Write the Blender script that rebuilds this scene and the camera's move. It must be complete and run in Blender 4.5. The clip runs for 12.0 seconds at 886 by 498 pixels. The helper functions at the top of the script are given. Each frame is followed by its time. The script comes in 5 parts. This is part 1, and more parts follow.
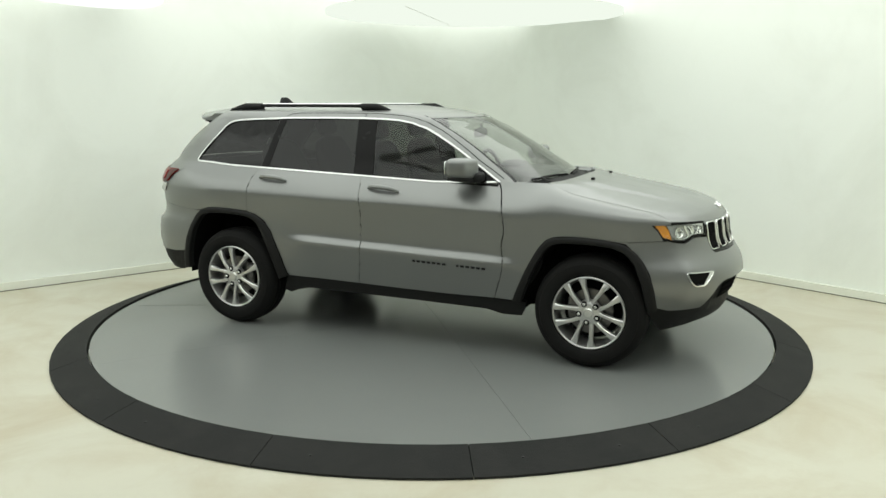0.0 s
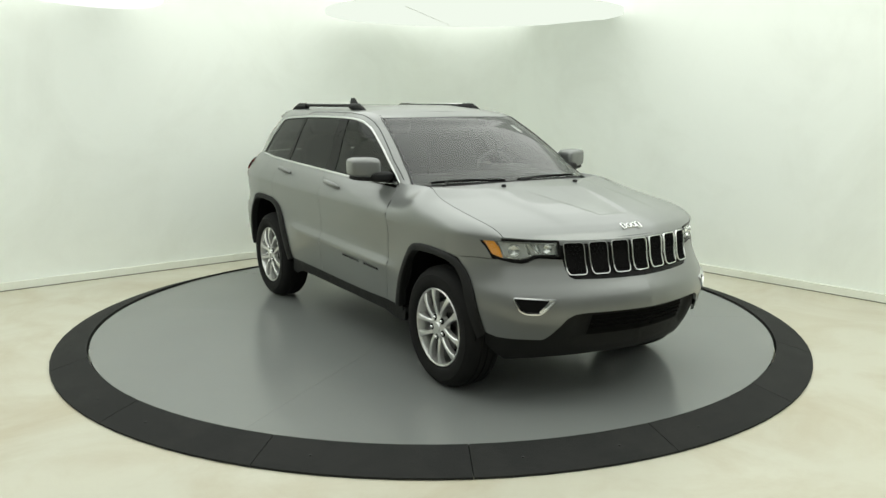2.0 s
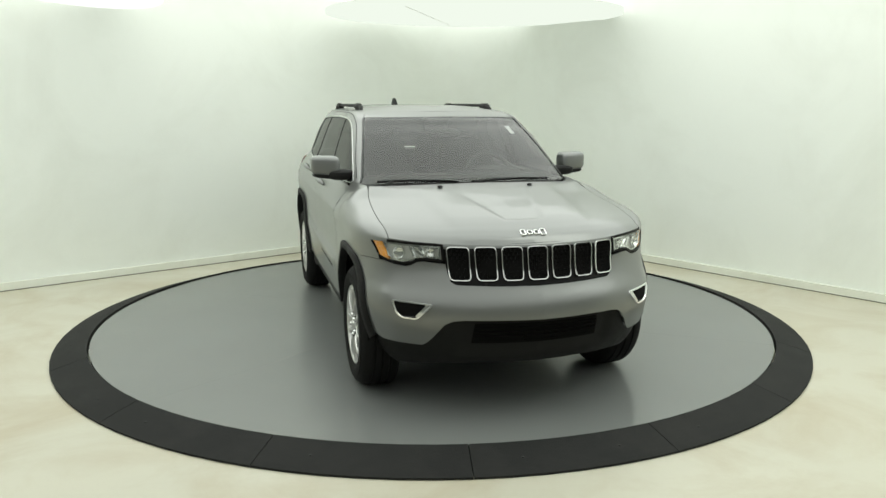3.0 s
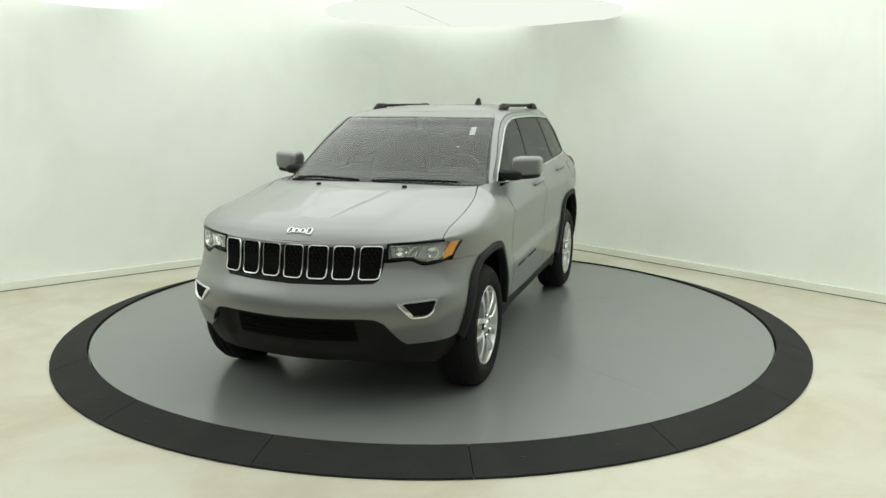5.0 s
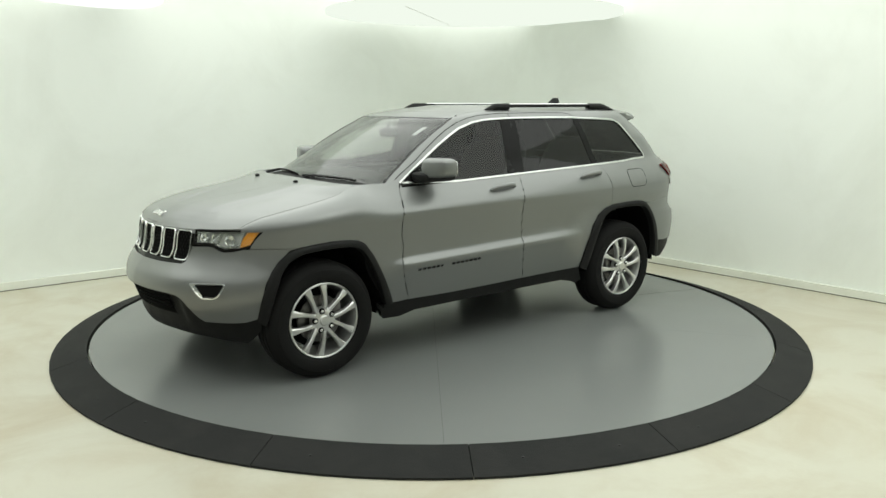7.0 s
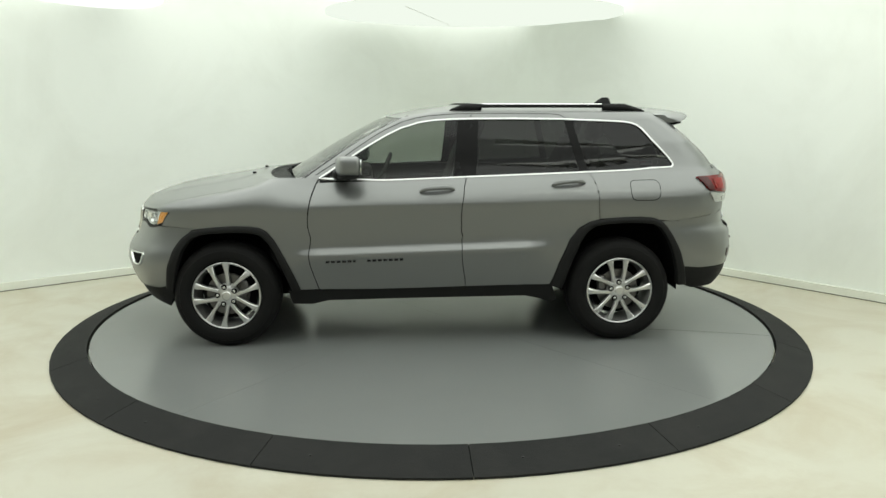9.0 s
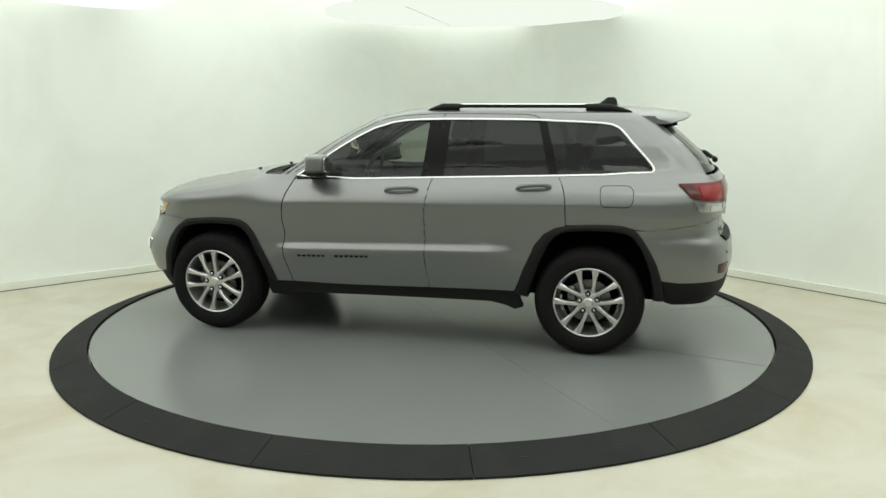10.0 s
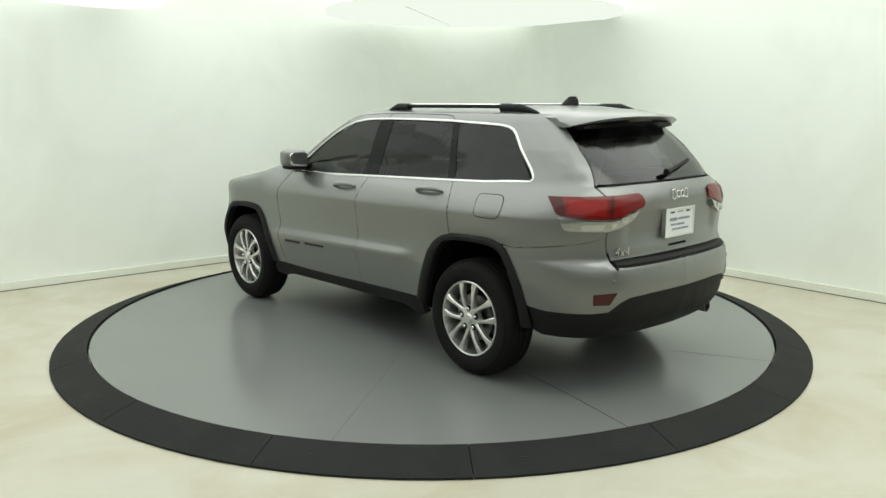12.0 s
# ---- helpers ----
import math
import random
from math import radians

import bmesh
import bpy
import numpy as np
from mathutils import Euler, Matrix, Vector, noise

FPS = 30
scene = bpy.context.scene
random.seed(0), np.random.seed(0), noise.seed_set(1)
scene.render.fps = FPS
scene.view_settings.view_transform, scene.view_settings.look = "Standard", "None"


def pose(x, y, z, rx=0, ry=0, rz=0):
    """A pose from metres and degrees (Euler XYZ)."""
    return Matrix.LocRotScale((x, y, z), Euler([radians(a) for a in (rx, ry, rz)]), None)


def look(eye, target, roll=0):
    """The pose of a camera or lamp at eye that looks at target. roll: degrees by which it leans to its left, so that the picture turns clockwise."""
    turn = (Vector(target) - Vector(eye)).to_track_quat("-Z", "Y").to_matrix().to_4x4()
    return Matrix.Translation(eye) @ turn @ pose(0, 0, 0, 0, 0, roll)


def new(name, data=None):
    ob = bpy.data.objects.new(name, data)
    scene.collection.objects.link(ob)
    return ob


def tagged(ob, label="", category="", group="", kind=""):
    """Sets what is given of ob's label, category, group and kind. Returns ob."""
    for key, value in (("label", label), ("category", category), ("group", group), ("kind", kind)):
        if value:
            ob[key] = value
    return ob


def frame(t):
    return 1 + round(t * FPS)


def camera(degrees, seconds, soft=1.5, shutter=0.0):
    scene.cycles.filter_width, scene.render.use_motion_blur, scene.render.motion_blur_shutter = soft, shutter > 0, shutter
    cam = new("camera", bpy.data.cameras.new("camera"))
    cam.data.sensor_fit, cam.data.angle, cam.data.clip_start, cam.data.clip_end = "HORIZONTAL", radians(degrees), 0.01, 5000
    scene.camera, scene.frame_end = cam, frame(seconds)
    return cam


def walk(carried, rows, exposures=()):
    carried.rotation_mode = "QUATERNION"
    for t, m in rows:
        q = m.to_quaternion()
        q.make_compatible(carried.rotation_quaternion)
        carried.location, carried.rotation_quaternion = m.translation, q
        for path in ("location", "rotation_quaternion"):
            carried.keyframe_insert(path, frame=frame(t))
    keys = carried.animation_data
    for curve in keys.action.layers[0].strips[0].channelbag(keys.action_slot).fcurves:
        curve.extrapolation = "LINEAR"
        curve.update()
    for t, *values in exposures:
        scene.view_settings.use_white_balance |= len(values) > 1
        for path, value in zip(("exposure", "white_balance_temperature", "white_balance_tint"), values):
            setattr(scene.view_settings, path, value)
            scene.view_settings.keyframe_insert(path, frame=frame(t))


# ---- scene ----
EXPO, PANEL, CEIL_GLOW, CEIL_FRONT, CANOPY = 0.44, 1.45, 1.5, 0.70, 0.70
# camera: stands still, slightly above the roof line, looking down at the turntable
cam = camera(57.95, 12.0)
EYE = Vector((0.0, -6.687, 1.774))
YAW, PITCH = radians(0.716), radians(10.407)
AIM = Vector((math.sin(YAW) * math.cos(PITCH), math.cos(YAW) * math.cos(PITCH), -math.sin(PITCH)))
CAM = look(EYE, EYE + AIM, 0.05)
walk(cam, [(0, CAM), (12.0, CAM)], exposures=[(0, EXPO, 6500, 4), (12.0, EXPO, 6500, 4)])

# world: only a dim even studio grey, the room is closed
world = bpy.data.worlds.new("world")
scene.world = world
world.use_nodes = True
world.node_tree.nodes["Background"].inputs[0].default_value = (0.8, 0.85, 0.8, 1)
world.node_tree.nodes["Background"].inputs[1].default_value = 0.3

FLOOR_Z = -0.076
CEIL_Z = 3.4


# ---- materials ----
def mat(name, base, rough=0.5, metal=0.0, vary=0.06, scale=8.0, bump=0.0, bump_scale=60.0, coat=0.0, spec=0.5,
        stain=None, stain_scale=0.7, stain_amount=0.5, rough_vary=0.08, per_piece=0.0, coat_rough=0.04, stain_edge=(0.45, 0.72)):
    m = bpy.data.materials.new(name)
    m.use_nodes = True
    nt = m.node_tree
    nodes, link = nt.nodes, nt.links.new
    b = nodes["Principled BSDF"]
    b.inputs["Metallic"].default_value = metal
    b.inputs["Specular IOR Level"].default_value = spec
    b.inputs["Coat Weight"].default_value = coat
    b.inputs["Coat Roughness"].default_value = coat_rough
    tc = nodes.new("ShaderNodeTexCoord")
    n1 = nodes.new("ShaderNodeTexNoise")
    n1.inputs["Scale"].default_value = scale
    n1.inputs["Detail"].default_value = 6
    link(tc.outputs["Object"], n1.inputs["Vector"])
    mr = nodes.new("ShaderNodeMapRange")
    mr.inputs["To Min"].default_value = 1 - vary
    mr.inputs["To Max"].default_value = 1 + vary
    link(n1.outputs["Fac"], mr.inputs["Value"])
    mul = nodes.new("ShaderNodeVectorMath")
    mul.operation = "SCALE"
    mul.inputs[0].default_value = base
    link(mr.outputs["Result"], mul.inputs["Scale"])
    col = mul.outputs["Vector"]
    if per_piece:
        oi = nodes.new("ShaderNodeObjectInfo")
        pr = nodes.new("ShaderNodeMapRange")
        pr.inputs["To Min"].default_value, pr.inputs["To Max"].default_value = 1 - per_piece, 1 + per_piece
        link(oi.outputs["Random"], pr.inputs["Value"])
        pm = nodes.new("ShaderNodeVectorMath")
        pm.operation = "SCALE"
        link(col, pm.inputs[0])
        link(pr.outputs["Result"], pm.inputs["Scale"])
        col = pm.outputs["Vector"]
    if stain is not None:
        n2 = nodes.new("ShaderNodeTexNoise")
        n2.inputs["Scale"].default_value = stain_scale
        n2.inputs["Detail"].default_value = 8
        n2.inputs["Roughness"].default_value = 0.62
        n2.inputs["Distortion"].default_value = 0.6
        link(tc.outputs["Object"], n2.inputs["Vector"])
        ramp = nodes.new("ShaderNodeMapRange")
        ramp.inputs["From Min"].default_value, ramp.inputs["From Max"].default_value = stain_edge
        ramp.inputs["To Max"].default_value = stain_amount
        link(n2.outputs["Fac"], ramp.inputs["Value"])
        mx = nodes.new("ShaderNodeMix")
        mx.data_type = "RGBA"
        link(ramp.outputs["Result"], mx.inputs["Factor"])
        link(col, mx.inputs["A"])
        mx.inputs["B"].default_value = (*stain, 1)
        col = mx.outputs["Result"]
    link(col, b.inputs["Base Color"])
    rr = nodes.new("ShaderNodeMapRange")
    rr.inputs["To Min"].default_value = max(0.0, rough - rough_vary)
    rr.inputs["To Max"].default_value = min(1.0, rough + rough_vary)
    link(n1.outputs["Fac"], rr.inputs["Value"])
    link(rr.outputs["Result"], b.inputs["Roughness"])
    if bump:
        n3 = nodes.new("ShaderNodeTexNoise")
        n3.inputs["Scale"].default_value = bump_scale
        n3.inputs["Detail"].default_value = 4
        link(tc.outputs["Object"], n3.inputs["Vector"])
        bp = nodes.new("ShaderNodeBump")
        bp.inputs["Strength"].default_value = bump
        bp.inputs["Distance"].default_value = 0.01
        link(n3.outputs["Fac"], bp.inputs["Height"])
        link(bp.outputs["Normal"], b.inputs["Normal"])
    return m


def glow(name, colour, strength):
    m = bpy.data.materials.new(name)
    m.use_nodes = True
    nt = m.node_tree
    nt.nodes.remove(nt.nodes["Principled BSDF"])
    e = nt.nodes.new("ShaderNodeEmission")
    e.inputs[0].default_value, e.inputs[1].default_value = (*colour, 1), strength
    nt.links.new(e.outputs[0], nt.nodes["Material Output"].inputs[0])
    return m


M_WALL = mat("painted_wall", (0.875, 0.91, 0.855), 0.6, vary=0.02, scale=1.2, bump=0.05, bump_scale=18,
             stain=(0.74, 0.765, 0.70), stain_scale=0.8, stain_amount=0.45)
# unseen camera-side walls, made grey to dim the car's reflections
M_WALL_GREY = mat("unseen_dark_wall", (0.19, 0.20, 0.188), 0.7, vary=0.04, scale=1.2, stain=(0.15, 0.157, 0.148), stain_scale=0.6, stain_amount=0.4)
M_FLOOR = mat("painted_concrete", (0.545, 0.53, 0.435), 0.40, vary=0.05, scale=2.2, bump=0.08, bump_scale=25,
              stain=(0.42, 0.365, 0.255), stain_scale=1.1, stain_amount=0.75, stain_edge=(0.44, 0.70), rough_vary=0.12)
M_SKIRT = mat("skirting_paint", (0.80, 0.82, 0.74), 0.5, vary=0.04, scale=3, stain=(0.6, 0.6, 0.5), stain_scale=2, stain_amount=0.3)
M_DISC = mat("grey_epoxy", (0.185, 0.194, 0.187), 0.21, vary=0.05, scale=1.1, bump=0.02, bump_scale=90,
             stain=(0.175, 0.186, 0.178), stain_scale=1.1, stain_amount=0.22, rough_vary=0.05)
M_SKIRT_SHADE = mat("skirting_shade", (0.20, 0.20, 0.17), 0.8, vary=0.3, scale=4)
M_GAP = mat("dark_joint", (0.015, 0.016, 0.015), 0.8)
M_RUBBER = mat("ramp_rubber", (0.018, 0.0185, 0.018), 0.78, vary=0.2, scale=3.0, bump=0.25, bump_scale=140, spec=0.2,
               stain=(0.028, 0.028, 0.026), stain_scale=2.5, stain_amount=0.6, per_piece=0.12)
# added fill: the unseen ceiling glows to light the room
M_CEIL = glow("ceiling_fill_glow", (0.985, 1.0, 0.955), CEIL_GLOW)
M_CEIL_FRONT = glow("dimmer_ceiling_fill_glow", (0.985, 1.0, 0.955), CEIL_FRONT)
M_FILL = glow("fill_panel_glow", (0.985, 1.0, 0.93), PANEL)
M_FILL_STRONG = glow("strong_fill_panel_glow", (0.985, 1.0, 0.93), PANEL * 2.0)
M_GLOWFABRIC = glow("backlit_fabric", (0.96, 1.0, 0.91), CANOPY)
M_BRIGHTFABRIC = glow("brightly_backlit_fabric", (0.98, 1.0, 0.95), CANOPY * 1.4)
M_SEAM = mat("fabric_seam", (0.75, 0.76, 0.70), 0.7)
M_WHITE = mat("white_metal_frame", (0.8, 0.8, 0.78), 0.4)


# ---- mesh helpers ----
def finish(bm, smooth=False, angle=35):
    bmesh.ops.recalc_face_normals(bm, faces=bm.faces)
    if smooth:
        for f in bm.faces:
            f.smooth = True
        for e in bm.edges:
            if len(e.link_faces) == 2 and e.calc_face_angle(0) > radians(angle):
                e.smooth = False


def part(name, bm, material, parent=None, label="", smooth=True, angle=35, recalc=True):
    if recalc:
        finish(bm, smooth, angle)
    layer = bm.verts.layers.float_vector.get("surface_normal")
    exact = None
    if layer:
        exact = [tuple(v[layer]) for v in bm.verts]
        for f in bm.faces:
            f.smooth = True
            n = sum((Vector(v[layer]) for v in f.verts), Vector())
            if n.dot(f.normal) < 0:
                f.normal_flip()
        for e in bm.edges:
            e.smooth = True
    me = bpy.data.meshes.new(name)
    bm.to_mesh(me)
    bm.free()
    if exact:
        me.normals_split_custom_set_from_vertices(exact)
    for m in (material if isinstance(material, (list, tuple)) else [material]):
        me.materials.append(m)
    ob = new(name, me)
    if parent is not None:
        ob.parent = parent
    if label:
        ob["label"] = label
    return ob


def prism(outline, z0, z1, bm=None):
    """An upright solid over a closed plan outline."""
    bm = bm or bmesh.new()
    lo = [bm.verts.new((x, y, z0)) for x, y in outline]
    hi = [bm.verts.new((x, y, z1)) for x, y in outline]
    n = len(outline)
    bm.faces.new(lo[::-1])
    bm.faces.new(hi)
    for i in range(n):
        j = (i + 1) % n
        bm.faces.new((lo[i], lo[j], hi[j], hi[i]))
    return bm


def box(bm, lo, hi):
    vs = [bm.verts.new((x, y, z)) for x in (lo[0], hi[0]) for y in (lo[1], hi[1]) for z in (lo[2], hi[2])]
    for q in ((0, 1, 3, 2), (4, 6, 7, 5), (0, 4, 5, 1), (2, 3, 7, 6), (0, 2, 6, 4), (1, 5, 7, 3)):
        bm.faces.new([vs[i] for i in q])
    return bm


def rod(bm, pts, r, seg=8):
    """A round rod through pts; r a radius or a list of radii."""
    rad = r if isinstance(r, (list, tuple)) else [r] * len(pts)
    rings = []
    up = Vector((0, 0, 1))
    for i, p in enumerate(pts):
        t = (pts[min(i + 1, len(pts) - 1)] - pts[max(i - 1, 0)]).normalized()
        a = t.cross(up if abs(t.z) < 0.95 else Vector((1, 0, 0))).normalized()
        b = t.cross(a)
        rings.append([bm.verts.new(p + (a * math.cos(q) + b * math.sin(q)) * rad[i]) for q in (2 * math.pi * k / seg for k in range(seg))])
    for a, b in zip(rings, rings[1:]):
        for k in range(seg):
            bm.faces.new((a[k], a[(k + 1) % seg], b[(k + 1) % seg], b[k]))
    bm.faces.new(rings[0])
    bm.faces.new(rings[-1])
    return bm


# ---- room ----
CORNER = Vector((0.515, 4.891))
LEFT_RUN = Vector((-0.784, -0.620)) * 12.6
RIGHT_RUN = Vector((0.650, -0.760)) * 12.6


def room_outline(out=0.0, r=1.0, steps=10):
    cs = [CORNER, CORNER + RIGHT_RUN, CORNER + RIGHT_RUN + LEFT_RUN, CORNER + LEFT_RUN]
    mid = sum(cs, Vector((0, 0))) / 4
    pts = []
    for i, c in enumerate(cs):
        c = c + (c - mid).normalized() * out * 1.414
        a, b = (cs[i - 1] - cs[i]).normalized(), (cs[(i + 1) % 4] - cs[i]).normalized()
        p0, p1 = c + a * r, c + b * r
        for k in range(steps + 1):
            t = k / steps
            pts.append(p0 * (1 - t) ** 2 + c * 2 * t * (1 - t) + p1 * t * t)
    return pts


def shell(inner, outer, z0, z1, closed=True):
    bm = bmesh.new()
    n = len(inner)
    v = [[bm.verts.new((p.x, p.y, z)) for p in line] for line in (inner, outer) for z in (z0, z1)]
    for i in range(n if closed else n - 1):
        j = (i + 1) % n
        a0, a1, b0, b1 = v
        bm.faces.new((a0[i], a1[i], a1[j], a0[j]))
        bm.faces.new((b0[i], b0[j], b1[j], b1[i]))
        bm.faces.new((a1[i], b1[i], b1[j], a1[j]))
        bm.faces.new((a0[i], a0[j], b0[j], b0[i]))
    return bm


def build_room():
    inner, outer = room_outline(), room_outline(0.15)
    n = len(inner)
    back = [(i + n - 5) % n for i in range(22)]
    front = [(i + 16) % n for i in range(n - 20)]
    for name, idx, m, text in (("wall_back", back, M_WALL, "plain white painted studio wall with a rounded corner"), ("wall_front", front, M_WALL_GREY, "unseen grey wall closing the studio, added to darken reflections")):
        w = part(name, shell([inner[i] for i in idx], [outer[i] for i in idx], FLOOR_Z - 0.1, CEIL_Z, False), m)
        tagged(w, text, "wall", kind="structure")
    floor = part("floor", prism([(p.x, p.y) for p in room_outline(0.1)], FLOOR_Z - 0.1, FLOOR_Z), M_FLOOR, smooth=False)
    tagged(floor, "cream painted concrete floor with faint stains and scuffs", "floor", kind="structure")
    bm = prism([(p.x, p.y) for p in room_outline(0.1)], CEIL_Z, CEIL_Z + 0.1)
    # split the fill glow: brightest over the turntable, dimmed on the camera side
    bmesh.ops.bisect_plane(bm, geom=bm.verts[:] + bm.edges[:] + bm.faces[:], plane_co=(0, -3.2, 0), plane_no=(0, 1, 0))
    for f in bm.faces:
        f.material_index = 0 if f.calc_center_median().y > -3.2 else 1
    ceil = part("ceiling", bm, [M_CEIL, M_CEIL_FRONT], smooth=False)
    tagged(ceil, "unseen ceiling with an added fill glow, dimmer on the camera side", "ceiling", kind="structure")
    bm = shell(room_outline(-0.035), room_outline(-0.002), FLOOR_Z + 0.010, FLOOR_Z + 0.085)
    # grey strip painted as the shadow line between skirting and floor
    gap = part("trim", shell(room_outline(-0.030), room_outline(-0.004), FLOOR_Z - 0.01, FLOOR_Z + 0.011), M_SKIRT_SHADE)
    tagged(gap, "grey strip for the shadow line under the skirting strip", "joint", kind="structure")
    skirt = part("baseboard", bm, M_SKIRT)
    tagged(skirt, "white painted skirting strip along the wall", "baseboard", kind="structure")


def oval(cx, cy, a, b, turn=0.0, n=56, power=2.0):
    out = []
    for i in range(n):
        t = 2 * math.pi * i / n
        c, s = math.cos(t), math.sin(t)
        x = a * math.copysign(abs(c) ** (2 / power), c)
        y = b * math.copysign(abs(s) ** (2 / power), s)
        out.append((cx + x * math.cos(turn) - y * math.sin(turn), cy + x * math.sin(turn) + y * math.cos(turn)))
    return out


def fill_panel(name, a, b, place, tilt, label, diffuser):
    """An added, unseen oval fill softbox: white rim, glowing diffuser, four hanging wires; tilt leans its face towards
    the back walls.
    """
    top = new(name)
    top.location = place
    lean = pose(0, 0, 0, tilt, 0, 0)
    loc = oval(0, 0, a, b)
    for nm, ring, z0, z1, m, text, soft in (("rim", loc, 0.004, 0.09, M_WHITE, "white rim", True),
                                            ("diffuser", [(x * 0.985, y * 0.985) for x, y in loc], -0.004, 0.002, diffuser, "glowing white diffuser", False)):
        bm = prism(ring, z0, z1)
        bm.transform(lean)
        part(nm, bm, m, top, text, smooth=soft)
    for i in (7, 21, 35, 49):
        p = lean @ Vector((loc[i][0] * 0.8, loc[i][1] * 0.8, 0.085))
        part("wire", prism([(p.x - .003, p.y - .003), (p.x + .003, p.y - .003), (p.x + .003, p.y + .003), (p.x - .003, p.y + .003)], p.z, CEIL_Z - place[2]), M_WHITE, top)
    tagged(top, label, "ceiling light")
    top["group"] = "ceiling lights"


def fabric_canopy(place, a, b, fabric, label, seams=()):
    """A shallow oval of stretched fabric hanging under the ceiling."""
    canopy = new("ceiling_canopy")
    canopy.location = place
    bm = bmesh.new()
    ring = oval(0, 0, a, b, 0, 64)
    rows = []
    for k, (s, dz) in enumerate(((1.0, 0.05), (1.0, 0.0), (0.97, -0.012), (0.8, 0.0), (0.5, 0.01), (0.2, 0.012))):
        rows.append([bm.verts.new((x * s, y * s, dz)) for x, y in ring])
    for lo, hi in zip(rows, rows[1:]):
        for i in range(64):
            bm.faces.new((lo[i], lo[(i + 1) % 64], hi[(i + 1) % 64], hi[i]))
    bm.faces.new(rows[-1])
    bm.faces.new(rows[0])
    part("fabric", bm, fabric, canopy, "stretched fabric")
    for (x0, y0), (x1, y1) in seams:
        bm = bmesh.new()
        rod(bm, [Vector((x0, y0, -0.008)), Vector((x1, y1, -0.008))], 0.0025, 6)
        part("seam", bm, M_SEAM, canopy, "thin welded seam")
    for sx in (-1, 1):
        for sy in (-1, 1):
            x, y = sx * a * 0.5, sy * b * 0.63
            part("wire", prism([(x - .003, y - .003), (x + .003, y - .003), (x + .003, y + .003), (x - .003, y + .003)], 0.05, CEIL_Z - place[2]), M_WHITE, canopy)
    tagged(canopy, label, "ceiling canopy")


def build_ceiling_things():
    fabric_canopy((0.47, 2.75, 2.75), 1.68, 1.36, M_GLOWFABRIC, "off-white stretched fabric canopy hanging under the ceiling", [((-0.75, -0.9), (-0.25, 1.2))])
    fabric_canopy((-3.12, 0.45, 2.72), 0.68, 1.43, M_BRIGHTFABRIC, "bright white stretched fabric canopy hanging by the wall")
    # two unseen fill lights, added to brighten the back walls
    text = "added unseen oval fill light on wires, tilted to the walls"
    fill_panel("fill_light", 1.2, 0.7, (-1.6, -2.6, 2.85), -35, text, M_FILL)
    fill_panel("fill_light", 1.4, 0.7, (2.2, -2.6, 2.85), -35, text, M_FILL_STRONG)


build_room()
build_ceiling_things()


# ---- turntable ----
def sector(a0, a1, r0, r1, zi, zo, steps, gap, thick):
    """A ring or disc sector as a solid; a0, a1 in degrees; gap is shaved off each side."""
    bm = bmesh.new()
    top, low = [], []
    for k in range(steps + 1):
        a = radians(a0 + (a1 - a0) * k / steps)
        off = gap if k == 0 else -gap if k == steps else 0.0
        n = Vector((-math.sin(a), math.cos(a))) * off
        row_t, row_l = [], []
        for r, z in ((r0, zi), (r1, zo)):
            p = Vector((math.cos(a), math.sin(a))) * r + n
            row_t.append(bm.verts.new((p.x, p.y, z)))
            row_l.append(bm.verts.new((p.x, p.y, z - thick if r == r0 else z - min(thick, 0.012))))
        top.append(row_t)
        low.append(row_l)
    for k in range(steps):
        bm.faces.new((top[k][0], top[k][1], top[k + 1][1], top[k + 1][0]))
        bm.faces.new((low[k][0], low[k + 1][0], low[k + 1][1], low[k][1]))
        bm.faces.new((top[k][1], low[k][1], low[k + 1][1], top[k + 1][1]))
        bm.faces.new((top[k][0], top[k + 1][0], low[k + 1][0], low[k][0]))
    for k in (0, steps):
        bm.faces.new((top[k][0], low[k][0], low[k][1], top[k][1]))
    return bm


